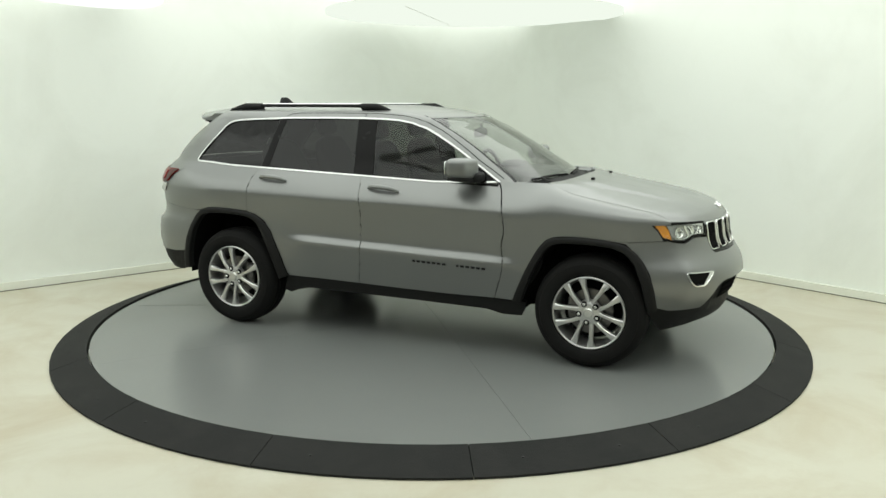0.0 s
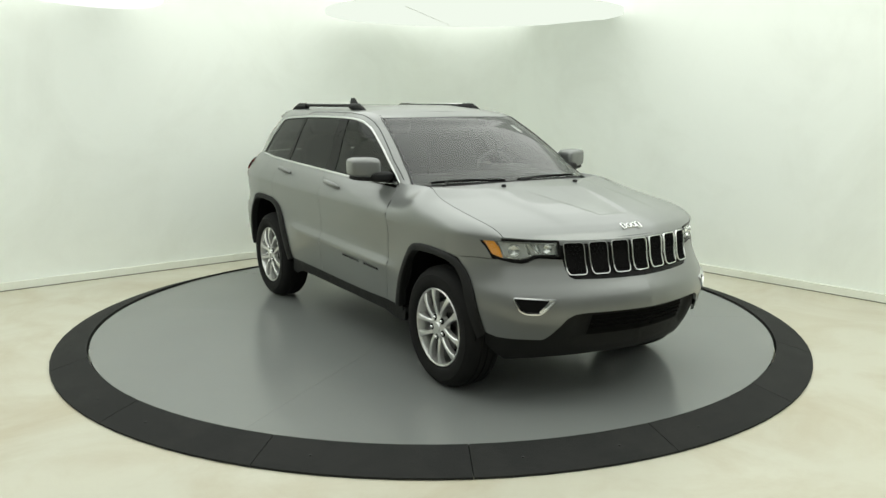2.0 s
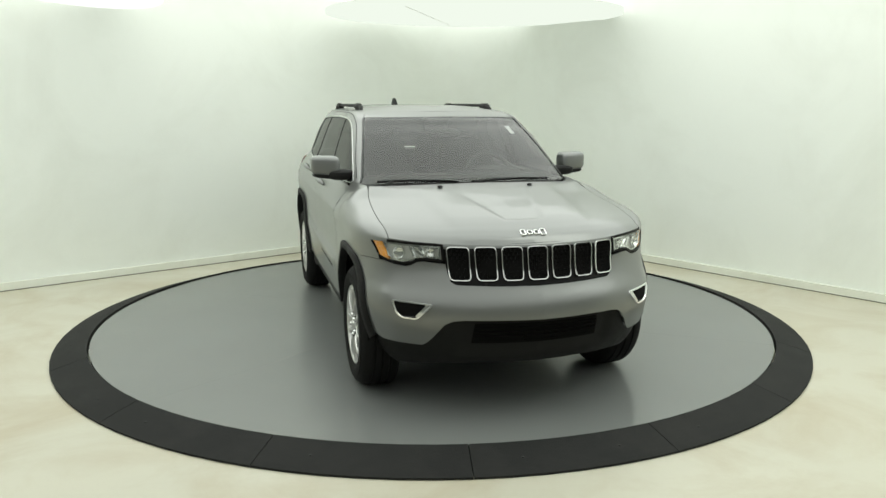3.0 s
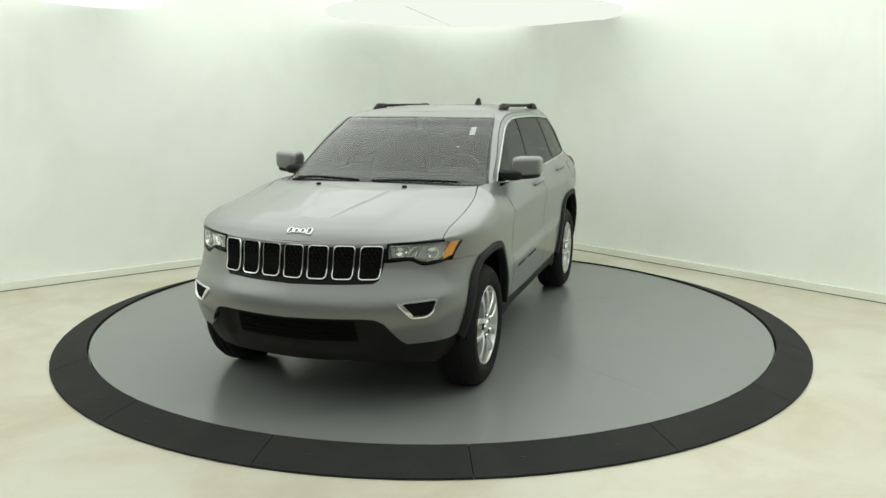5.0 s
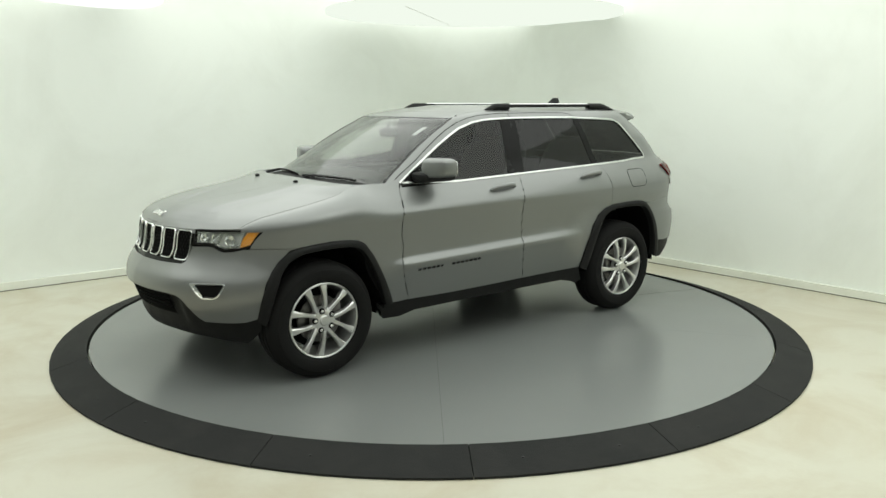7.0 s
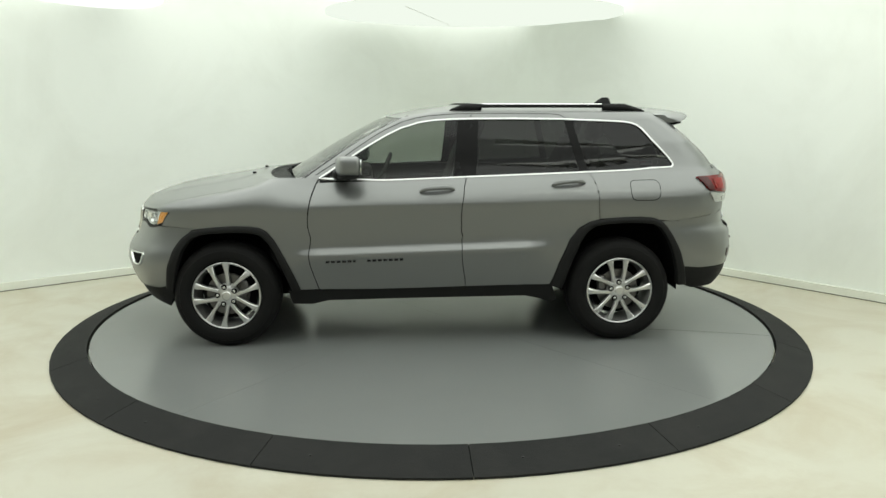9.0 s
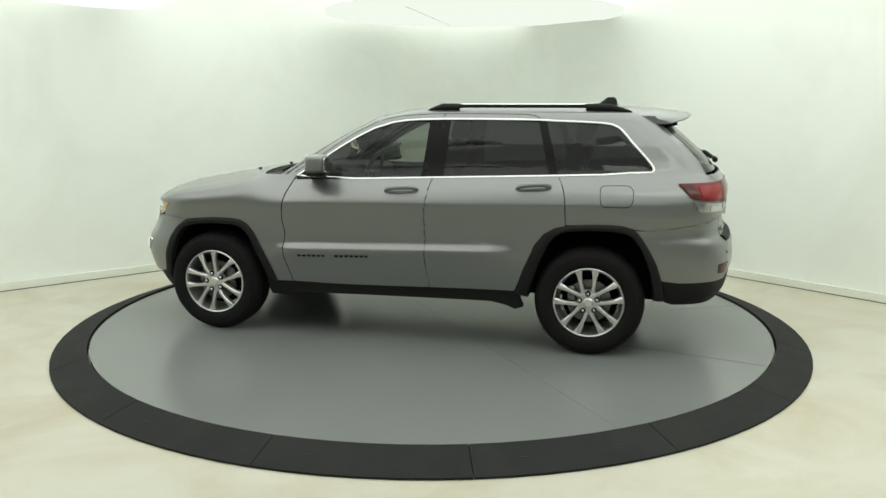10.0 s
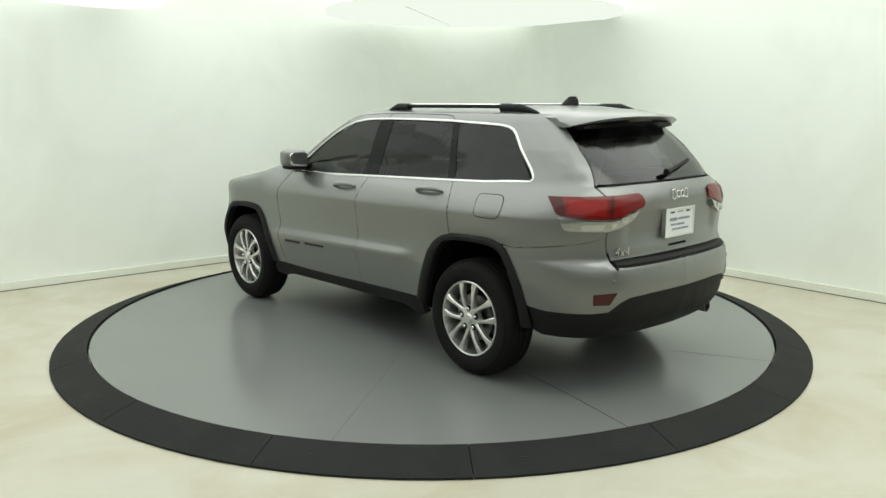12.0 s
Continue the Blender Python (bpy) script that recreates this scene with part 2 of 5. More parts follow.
def build_turntable():
    disc = new("turntable_disc")
    core = prism(oval(0, 0, 2.715, 2.715, n=128), FLOOR_Z + 0.004, -0.016)
    part("base", core, M_GAP, disc, "dark steel underside")
    cuts = [-125.5, -54.8, 54.4, 126.6, 234.5]
    for a0, a1 in zip(cuts, cuts[1:]):
        bm = bmesh.new()
        n = 48
        pts = []
        g = 0.0007
        mid = radians((a0 + a1) / 2)
        pts.append(Vector((math.cos(mid), math.sin(mid))) * (g / math.sin(radians((a1 - a0) / 2))))
        for k in range(n + 1):
            a = radians(a0 + (a1 - a0) * k / n)
            p = Vector((math.cos(a), math.sin(a))) * 2.722
            if k in (0, n):
                p += Vector((-math.sin(a), math.cos(a))) * (g if k == 0 else -g)
            pts.append(p)
        prism([(p.x, p.y) for p in pts], -0.015, -0.010, bm)
        part("plate", bm, M_DISC, disc, smooth=False)
    # old hairline cracks in the coating
    for line, w in (([(-1.62, 0.60), (-1.9, 0.655), (-2.15, 0.72), (-2.58, 0.845)], 0.0028), ([(-1.96, -0.568), (-2.2, -0.68), (-2.59, -0.875)], 0.0014)):
        bm = bmesh.new()
        off = [(Vector(line[min(k + 1, len(line) - 1)]) - Vector(line[max(k - 1, 0)])).normalized() * w for k in range(len(line))]
        prism([(x - d.y, y + d.x) for (x, y), d in zip(line, off)][::-1] + [(x + d.y, y - d.x) for (x, y), d in zip(line, off)], -0.0097, -0.0092, bm)
        part("crack", bm, M_GAP, disc, "thin dark crack in the coating", smooth=False)
    tagged(disc, "round grey epoxy-coated turntable disc carrying the car", "turntable")

    ramp = new("turntable_ramp")
    a = -152.9
    for i in range(16):
        a0 = a + 22.25 * i
        a1 = a0 + 22.25 if i < 15 else a + 360
        bm = sector(a0, a1, 2.738, 2.987, 0.004, FLOOR_Z + 0.014, 6, 0.0022, 0.07)
        seg = part("ramp_segment", bm, M_RUBBER, ramp)
        for da in ((5.5, 16.5) if i % 3 == 0 else (5.5,)):
            aa = radians(a0 + da)
            hb = bmesh.new()
            x, y = 2.86 * math.cos(aa), 2.86 * math.sin(aa)
            zz = 0.004 + (2.86 - 2.738) / (2.985 - 2.738) * (FLOOR_Z + 0.010)
            prism(oval(x, y, 0.008, 0.008, n=10), zz - 0.012, zz + 0.002, hb)
            part("bolt", hb, M_GAP, seg)
    tagged(ramp, "black rubber ramp segments in a ring round the turntable", "ramp")
    return disc


disc = build_turntable()


# ---- car: body surfaces ----
def table(pairs):
    xs = [p[0] for p in pairs]
    ys = [p[1] for p in pairs]
    return lambda v: float(np.interp(v, xs, ys))


def smooth_table(pairs):
    """A smooth curve through the pairs (cubic, slopes from neighbours)."""
    xs = np.array([p[0] for p in pairs], float)
    ys = np.array([p[1] for p in pairs], float)
    m = np.gradient(ys, xs)

    def f(v):
        v = min(max(v, xs[0]), xs[-1])
        i = min(max(int(np.searchsorted(xs, v)) - 1, 0), len(xs) - 2)
        h = xs[i + 1] - xs[i]
        t = (v - xs[i]) / h
        return float((2 * t ** 3 - 3 * t * t + 1) * ys[i] + (t ** 3 - 2 * t * t + t) * h * m[i]
                     + (3 * t * t - 2 * t ** 3) * ys[i + 1] + (t ** 3 - t * t) * h * m[i + 1])
    return f


def belt(x):
    return 1.235 + 0.036 * (-0.5 - x)


LEDGE = [(0.20, 0.84), (0.28, 0.885), (0.40, 0.908), (0.52, 0.930), (0.64, 0.953), (0.675, 0.959), (0.692, 0.958), (0.712, 0.945), (0.735, 0.930), (0.76, 0.927), (0.80, 0.928)]
PLAIN = [(0.20, 0.84), (0.28, 0.885), (0.40, 0.908), (0.52, 0.925), (0.64, 0.936), (0.735, 0.936), (0.80, 0.934)]
UPPER = [(0.90, 0.937), (1.00, 0.948), (1.035, 0.952), (1.055, 0.953), (1.075, 0.948), (1.11, 0.933), (1.15, 0.911), (1.19, 0.883), (1.235, 0.845), (1.30, 0.812),
         (1.45, 0.760), (1.60, 0.703), (1.66, 0.674), (1.70, 0.635), (1.74, 0.57)]
WIDTH_LEDGE, WIDTH_PLAIN = smooth_table(LEDGE + UPPER), smooth_table(PLAIN + UPPER)


def half_width(x, z):
    lift = (belt(x) - 1.235) * min(max((z - 0.95) / 0.2, 0), 1) * min(max((1.72 - z) / 0.3, 0), 1)
    low = 0.028 * (0.3 - x) * min(max((z - 0.5) / 0.15, 0), 1) * min(max((0.95 - z) / 0.15, 0), 1) if z < 0.95 else 0.0
    k = min(max((x + 0.95) / 0.22, 0), 1) * min(max((0.98 - x) / 0.20, 0), 1)
    zz = z - lift - low
    w = WIDTH_LEDGE(zz) * k + WIDTH_PLAIN(zz) * (1 - k) if k < 1 else WIDTH_LEDGE(zz)
    if z > 1.0:
        u = min((z - 1.0) / 0.25, 1)
        w *= 1 - u * 0.055 * min(max((x - 0.2) / 0.8, 0), 1) ** 2 - u * 0.035 * min(max((-0.9 - x) / 1.0, 0), 1) ** 1.5
    return w


class Wrap:
    """A closed skin round the car. s runs from the rear centre over the left side (s = x there, near enough) to the front centre."""

    def __init__(self, front, front_curve, rear, rear_curve, a0, b0, rear_high=None):
        self.front, self.rear, self.a0, self.b0 = front, rear, a0, b0
        self.fc = self.arc([(-c[0], c[1]) for c in front_curve][::-1])
        self.rc = self.arc([(c[0], c[1]) for c in rear_curve][::-1])
        # optional squarer rear corner higher up
        self.high = ([c[0] for c in rear_high], [c[1] for c in rear_high]) if rear_high else None
        self.s_front, self.s_rear = a0 + self.fc[0][-1], b0 - self.rc[0][-1]

    @staticmethod
    def arc(pts):
        # dense smooth version of the curve from the side to the centre
        t = np.arange(len(pts), dtype=float)
        fx, fy = smooth_table(list(zip(t, [p[0] for p in pts]))), smooth_table(list(zip(t, [p[1] for p in pts])))
        tt = np.linspace(0, len(pts) - 1, 160)
        d, y = np.array([fx(v) for v in tt]), np.array([fy(v) for v in tt])
        s = np.concatenate([[0], np.cumsum(np.hypot(np.diff(d), np.diff(y)))])
        return s, d, y

    def ends(self, z):
        return self.front(z) - self.fc[1][0], -self.rear(z) + self.rc[1][0]

    def rear_row(self, z):
        if not self.high or z < 1.28:
            return self.rc[2]
        w = min((z - 1.28) / 0.2, 1)
        return self.rc[2] * (1 - w) + np.interp(self.rc[1], *self.high) * w

    def at(self, s, z, off=0.0):
        x, y = self.flat(s, z)
        if off:
            e = 0.004
            ax, ay = self.flat(s + e, z)
            bx, by = self.flat(s - e, z)
            cx, cy = self.flat(s, z + e)
            dx, dy = self.flat(s, z - e)
            n = Vector((ax - bx, ay - by, 0)).cross(Vector((cx - dx, cy - dy, 2 * e)))
            n = -n.normalized() if n.length else Vector((0, 1, 0))
            return Vector((x, y, z)) + n * off
        return Vector((x, y, z))

    def flat(self, s, z):
        fe, re = self.ends(z)
        if s > self.a0:
            q = s - self.a0
            x = self.front(z) - float(np.interp(q, self.fc[0], self.fc[1]))
            yy = float(np.interp(q, self.fc[0], self.fc[2]))
        elif s < self.b0:
            q = self.b0 - s
            x = -self.rear(z) + float(np.interp(q, self.rc[0], self.rc[1]))
            yy = float(np.interp(q, self.rc[0], self.rear_row(z)))
        else:
            x = re + (fe - re) * (s - self.b0) / (self.a0 - self.b0)
            yy = 1.0
        return x, yy * half_width(x, z)

    def sx(self, x, z):
        """s of the side point at x."""
        fe, re = self.ends(z)
        if x > fe:
            return self.a0 + float(np.interp(-(self.front(z) - x), -self.fc[1], self.fc[0]))
        if x < re:
            return self.b0 - float(np.interp(-(x + self.rear(z)), -self.rc[1], self.rc[0]))
        return self.b0 + (x - re) / (fe - re) * (self.a0 - self.b0)

    def sf(self, y, z):
        """s of the point of the front face at y (metres from the middle)."""
        yy = abs(y) / half_width(self.front(z) - 0.1, z)
        return self.a0 + float(np.interp(-yy, -self.fc[2], self.fc[0]))

    def sr(self, y, z):
        yy = abs(y) / half_width(-self.rear(z) + 0.1, z)
        return self.b0 - float(np.interp(-yy, -self.rear_row(z), self.rc[0]))


# lower body: bumpers, wings, doors
LOW = Wrap(smooth_table([(0.2, 2.19), (0.30, 2.27), (0.45, 2.345), (0.58, 2.375), (0.68, 2.36), (0.77, 2.305), (0.85, 2.27), (0.95, 2.255), (1.0, 2.24), (1.1, 2.2), (1.3, 2.1)]),
           [(0, 0), (-0.02, 0.21), (-0.075, 0.45), (-0.165, 0.66), (-0.28, 0.83), (-0.37, 0.905), (-0.47, 0.957), (-0.56, 0.985), (-0.68, 1.0)],
           smooth_table([(0.2, 2.30), (0.33, 2.36), (0.45, 2.445), (0.58, 2.475), (0.76, 2.475), (0.815, 2.46), (0.84, 2.425), (0.9, 2.405), (1.0, 2.405), (1.12, 2.415), (1.2, 2.405), (1.3, 2.345), (1.4, 2.25)]),
           [(0, 0), (0.014, 0.3), (0.045, 0.55), (0.088, 0.70), (0.158, 0.825), (0.255, 0.905), (0.385, 0.955), (0.555, 0.985), (0.78, 1.0)], 1.70, -1.68)
# greenhouse: windscreen, side glass, rear glass
TOP = Wrap(smooth_table([(1.1, 1.26), (1.20, 1.12), (1.266, 1.02), (1.323, 0.925), (1.468, 0.683), (1.593, 0.446), (1.681, 0.225), (1.715, 0.02), (1.75, -0.3)]),
           [(0, 0), (-0.014, 0.25), (-0.045, 0.5), (-0.088, 0.72), (-0.128, 0.86), (-0.168, 0.935), (-0.228, 0.974), (-0.31, 0.993), (-0.44, 1.0)],
           smooth_table([(1.1, 2.42), (1.2, 2.405), (1.29, 2.335), (1.37, 2.27), (1.446, 2.19), (1.566, 2.055), (1.622, 1.985), (1.69, 1.885), (1.75, 1.75)]),
           [(0, 0), (0.014, 0.3), (0.045, 0.55), (0.088, 0.70), (0.158, 0.825), (0.255, 0.905), (0.385, 0.955), (0.555, 0.985), (0.78, 1.0)], 0.30, -1.40,
           [(0, 0), (0.01, 0.3), (0.035, 0.6), (0.07, 0.76), (0.13, 0.875), (0.20, 0.93), (0.30, 0.968), (0.45, 0.992), (0.78, 1.0)])


# ---- car: materials ----
M_PAINT = mat("silver_paint", (0.203, 0.209, 0.205), 0.41, metal=0.72, vary=0.02, scale=3.0, bump=0.006, bump_scale=900, coat=0.7, coat_rough=0.08, rough_vary=0.03)
M_PLASTIC = mat("black_plastic", (0.008, 0.0082, 0.008), 0.6, spec=0.22, vary=0.12, scale=12, bump=0.12, bump_scale=500, rough_vary=0.1)
M_PILLAR = mat("pillar_black", (0.006, 0.006, 0.006), 0.25, spec=0.12)
M_HONEY = mat("grille_mesh", (0.007, 0.007, 0.007), 0.6, spec=0.15)
M_GLOSS = mat("gloss_black", (0.006, 0.006, 0.006), 0.12, vary=0.1, rough_vary=0.03)
M_LINER = mat("dark_liner", (0.005, 0.005, 0.005), 0.9, spec=0.1, vary=0.2, scale=6)
M_CHROME = mat("chrome", (0.80, 0.81, 0.80), 0.13, metal=1.0, vary=0.02, rough_vary=0.04)
M_SATIN = mat("satin_chrome", (0.60, 0.61, 0.60), 0.24, metal=1.0, vary=0.02, rough_vary=0.04)
M_ALLOY = mat("alloy", (0.66, 0.66, 0.645), 0.30, metal=0.85, vary=0.04, scale=25, coat=0.4, rough_vary=0.06)
M_TYRE = mat("tyre_rubber", (0.008, 0.008, 0.0078), 0.75, spec=0.17, vary=0.2, scale=14, bump=0.12, bump_scale=260)
M_BRAKE = mat("brake_steel", (0.16, 0.155, 0.15), 0.35, metal=0.9, vary=0.15, scale=30)
M_RED = mat("red_lamp_lens", (0.15, 0.005, 0.005), 0.14, vary=0.25, scale=9, coat=0.1, spec=0.3)
M_RED3 = mat("bright_red_lens", (0.24, 0.010, 0.008), 0.14, vary=0.3, scale=14, coat=0.1, spec=0.3)
M_RED2 = mat("dark_red_lens", (0.055, 0.006, 0.006), 0.16, vary=0.15, scale=9, coat=0.1, spec=0.3)
M_AMBER = mat("amber_lens", (0.75, 0.30, 0.03), 0.15, vary=0.15, scale=30, coat=1.0)
M_CLEAR = mat("clear_reverse_lens", (0.45, 0.46, 0.45), 0.14, metal=0.85, vary=0.15, scale=30, coat=1.0)
M_BOWL = mat("lamp_bowl", (0.50, 0.51, 0.50), 0.35, metal=0.3, vary=0.1, scale=30)
M_TRIM = mat("interior_plastic", (0.055, 0.055, 0.054), 0.6, vary=0.1, scale=20, bump=0.1, bump_scale=300)
M_CLOTH = mat("seat_cloth", (0.045, 0.045, 0.044), 0.9, vary=0.15, scale=30, bump=0.2, bump_scale=250)
M_HEADLINER = mat("headliner", (0.26, 0.26, 0.24), 0.9, vary=0.05, scale=10)
M_PAPER = mat("white_print", (0.78, 0.79, 0.80), 0.5, vary=0.03)
M_PRINT = mat("blue_print", (0.24, 0.27, 0.33), 0.6)


def glass(name, tint, gloss=1.0, ior=1.52, rough=0.015):
    m = bpy.data.materials.new(name)
    m.use_nodes = True
    nt = m.node_tree
    nt.nodes.remove(nt.nodes["Principled BSDF"])
    tr, gl, mx, fr = (nt.nodes.new(n) for n in ("ShaderNodeBsdfTransparent", "ShaderNodeBsdfGlossy", "ShaderNodeMixShader", "ShaderNodeFresnel"))
    tr.inputs[0].default_value = (*tint, 1)
    gl.inputs["Roughness"].default_value = rough
    gl.inputs[0].default_value = (gloss, gloss, gloss, 1)
    fr.inputs[0].default_value = ior
    nt.links.new(fr.outputs[0], mx.inputs[0])
    nt.links.new(tr.outputs[0], mx.inputs[1])
    nt.links.new(gl.outputs[0], mx.inputs[2])
    nt.links.new(mx.outputs[0], nt.nodes["Material Output"].inputs[0])
    return m


M_SCREEN = glass("windscreen_glass", (0.76, 0.79, 0.75), ior=1.6)
M_SIDEGLASS = glass("front_side_glass", (0.46, 0.49, 0.46), gloss=0.6)
M_PRIVACY = glass("privacy_glass", (0.13, 0.137, 0.13), gloss=0.6)
M_REARGLASS = glass("rear_glass", (0.26, 0.27, 0.26), gloss=0.8, ior=1.7, rough=0.14)
M_LENS = glass("lamp_lens", (0.95, 0.96, 0.95))
# thin clear plastic: an even weak gloss, open from both sides
for n in [n for n in M_LENS.node_tree.nodes if n.type == "FRESNEL"]:
    M_LENS.node_tree.nodes.remove(n)
M_LENS.node_tree.nodes["Mix Shader"].inputs[0].default_value = 0.07

car = new("car")
tagged(car, "silver grey four-door sport utility car standing on the turntable", "car")


# ---- car: builders ----
def dense(outline, step=0.05):
    out = []
    for (a, b), (c, d) in zip(outline, outline[1:] + outline[:1]):
        n = max(1, int(math.hypot(c - a, d - b) / step))
        out += [(a + (c - a) * i / n, b + (d - b) * i / n) for i in range(n)]
    return out


def rounded(outline, r=0.02, steps=4):
    """The outline with its corners rounded."""
    out = []
    n = len(outline)
    for i in range(n):
        p, c, q = Vector(outline[i - 1]), Vector(outline[i]), Vector(outline[(i + 1) % n])
        a, b = p - c, q - c
        k = min(r, a.length * 0.45, b.length * 0.45)
        p0, p1 = c + a.normalized() * k, c + b.normalized() * k
        for j in range(steps + 1):
            t = j / steps
            v = p0 * (1 - t) ** 2 + c * 2 * t * (1 - t) + p1 * t * t
            out.append((v.x, v.y))
    return out


def skin(bm, wrap, outline, off=0.0, fold=0.018, grid=0.045, sides=(1,), bulge=None, step=0.05):
    """Lays a flat outline (s, z) on a wrap as a fine sheet whose edge folds back by fold. sides: 1 left, -1 right."""
    flat = bmesh.new()
    vs = [flat.verts.new((s, z, 0)) for s, z in dense(outline, step)]
    flat.faces.new(vs)
    flat.normal_update()
    bmesh.ops.triangulate(flat, faces=flat.faces[:])
    lo_s, hi_s = min(v.co.x for v in flat.verts), max(v.co.x for v in flat.verts)
    lo_z, hi_z = min(v.co.y for v in flat.verts), max(v.co.y for v in flat.verts)
    for k in range(math.floor(lo_s / grid) + 1, math.ceil(hi_s / grid)):
        bmesh.ops.bisect_plane(flat, geom=flat.verts[:] + flat.edges[:] + flat.faces[:], plane_co=(k * grid, 0, 0), plane_no=(1, 0, 0), dist=1e-5)
    for k in range(math.floor(lo_z / grid) + 1, math.ceil(hi_z / grid)):
        bmesh.ops.bisect_plane(flat, geom=flat.verts[:] + flat.edges[:] + flat.faces[:], plane_co=(0, k * grid, 0), plane_no=(0, 1, 0), dist=1e-5)
    if grid < 0.06 and hi_z - lo_z > 0.3 and wrap is LOW:
        for z in (0.655, 0.67, 0.685, 0.695, 0.705, 0.715, 0.725, 0.74, 0.755, 1.02, 1.045, 1.06, 1.07, 1.095, 1.115, 1.15, 1.165, 1.185, 1.20):
            if lo_z < z < hi_z:
                bmesh.ops.bisect_plane(flat, geom=flat.verts[:] + flat.edges[:] + flat.faces[:], plane_co=(0, z, 0), plane_no=(0, 1, 0), dist=1e-5)
    flat.verts.index_update()
    sz = [(v.co.x, v.co.y) for v in flat.verts]
    faces = [[v.index for v in f.verts] for f in flat.faces]
    rim = [(e.verts[0].index, e.verts[1].index) for e in flat.edges if len(e.link_faces) == 1]
    flat.free()
    layer = bm.verts.layers.float_vector.get("surface_normal") or bm.verts.layers.float_vector.new("surface_normal")
    here = lambda s, z: wrap.at(s, z, off + (bulge(s, z) if bulge else 0.0))
    for side in sides:
        put = []
        for s, z in sz:
            p = here(s, z)
            v = bm.verts.new((p.x, p.y * side, p.z))
            e = 0.003
            sa, sb = min(s + e, wrap.s_front), max(s - e, wrap.s_rear)
            n = -(here(sa, z) - here(sb, z)).cross(here(s, z + e) - here(s, z - e)).normalized()
            if abs(p.y) < 0.002:
                n = Vector((n.x, 0, n.z)).normalized()
            v[layer] = (n.x, n.y * side, n.z)
            put.append(v)
        for f in faces:
            bm.faces.new([put[i] for i in f])
        if fold:
            back = {}
            for i, j in rim:
                mid = wrap.flat((sz[i][0] + sz[j][0]) / 2, 0.6)[1]
                if abs(put[i].co.y) < 1e-4 and abs(put[j].co.y) < 1e-4:
                    continue
                for k in (i, j):
                    if k not in back:
                        p = wrap.at(*sz[k], off - fold)
                        back[k] = bm.verts.new((p.x, p.y * side, p.z))
                        back[k][layer] = put[k][layer]
                bm.faces.new((put[i], put[j], back[j], back[i]))
    bmesh.ops.remove_doubles(bm, verts=[v for v in bm.verts if abs(v.co.y) < 0.002], dist=0.003)
    return bm


def loft_skin(bm, wrap, line_a, line_b, n, m, side, off=0.0):
    """A sheet on a wrap between two lines (s, z), n steps along and m across."""
    layer = bm.verts.layers.float_vector.get("surface_normal") or bm.verts.layers.float_vector.new("surface_normal")
    def along(line):
        d = [0.0]
        for (a, b), (e, f) in zip(line, line[1:]):
            d.append(d[-1] + math.hypot(e - a, f - b))
        t = np.linspace(0, d[-1], n + 1)
        return list(zip(np.interp(t, d, [p[0] for p in line]), np.interp(t, d, [p[1] for p in line])))
    rows = []
    for (s0, z0), (s1, z1) in zip(along(line_a), along(line_b)):
        row = []
        for k in range(m + 1):
            s, z = s0 + (s1 - s0) * k / m, z0 + (z1 - z0) * k / m
            p, q = wrap.at(s, z, off), wrap.at(s, z, off + 0.01)
            v = bm.verts.new((p.x, p.y * side, p.z))
            v[layer] = Vector((q.x - p.x, (q.y - p.y) * side, q.z - p.z)).normalized()
            row.append(v)
        rows.append(row)
    for a, b in zip(rows, rows[1:]):
        for k in range(m):
            bm.faces.new((a[k], a[k + 1], b[k + 1], b[k]))


def panel(name, wrap, outline, material, side=1, label="", off=0.0, fold=0.018, grid=0.045, parent=None, sides=None, bulge=None, step=0.05):
    bm = skin(bmesh.new(), wrap, outline, off, fold, grid, sides or (side,), bulge, step)
    return part(name, bm, material, parent or car, label, angle=38)


def sweep(bm, pts, normals, w, h, closed=False, sink=0.004):
    """A flat-sided moulding along pts: w wide, standing h proud along the normals."""
    n = len(pts)
    rings = []
    for i in range(n):
        a = pts[i - 1] if (i or closed) else pts[i]
        b = pts[(i + 1) % n] if (i < n - 1 or closed) else pts[i]
        t = (b - a).normalized()
        nn = normals[i]
        c = nn.cross(t).normalized()
        prof = [(-w / 2, -sink), (-w / 2, h * 0.55), (-w * 0.28, h), (w * 0.28, h), (w / 2, h * 0.55), (w / 2, -sink)]
        rings.append([bm.verts.new(pts[i] + c * u + nn * v) for u, v in prof])
    for i in range(n if closed else n - 1):
        a, b = rings[i], rings[(i + 1) % n]
        for k in range(6):
            bm.faces.new((a[k], a[(k + 1) % 6], b[(k + 1) % 6], b[k]))
    if not closed:
        bm.faces.new(rings[0])
        bm.faces.new(rings[-1])
    return bm


def moulding(name, wrap, line, w, h, material, side=1, closed=False, off=0.0, parent=None, label="", step=0.03):
    """A moulding along a line (s, z) on a wrap."""
    pts = dense(line, step) if closed else [p for a, b in zip(line, line[1:]) for p in dense([a, b], step)[:max(1, int(math.hypot(b[0] - a[0], b[1] - a[1]) / step))]] + [line[-1]]
    base = [wrap.at(s, z, off) for s, z in pts]
    far = [wrap.at(s, z, off + 0.01) for s, z in pts]
    nn = [(f - b).normalized() for f, b in zip(far, base)]
    m = Vector((1, side, 1))
    base, nn = [b * m for b in base], [v * m for v in nn]
    return part(name, sweep(bmesh.new(), base, nn, w, h, closed), material, parent or car, label)


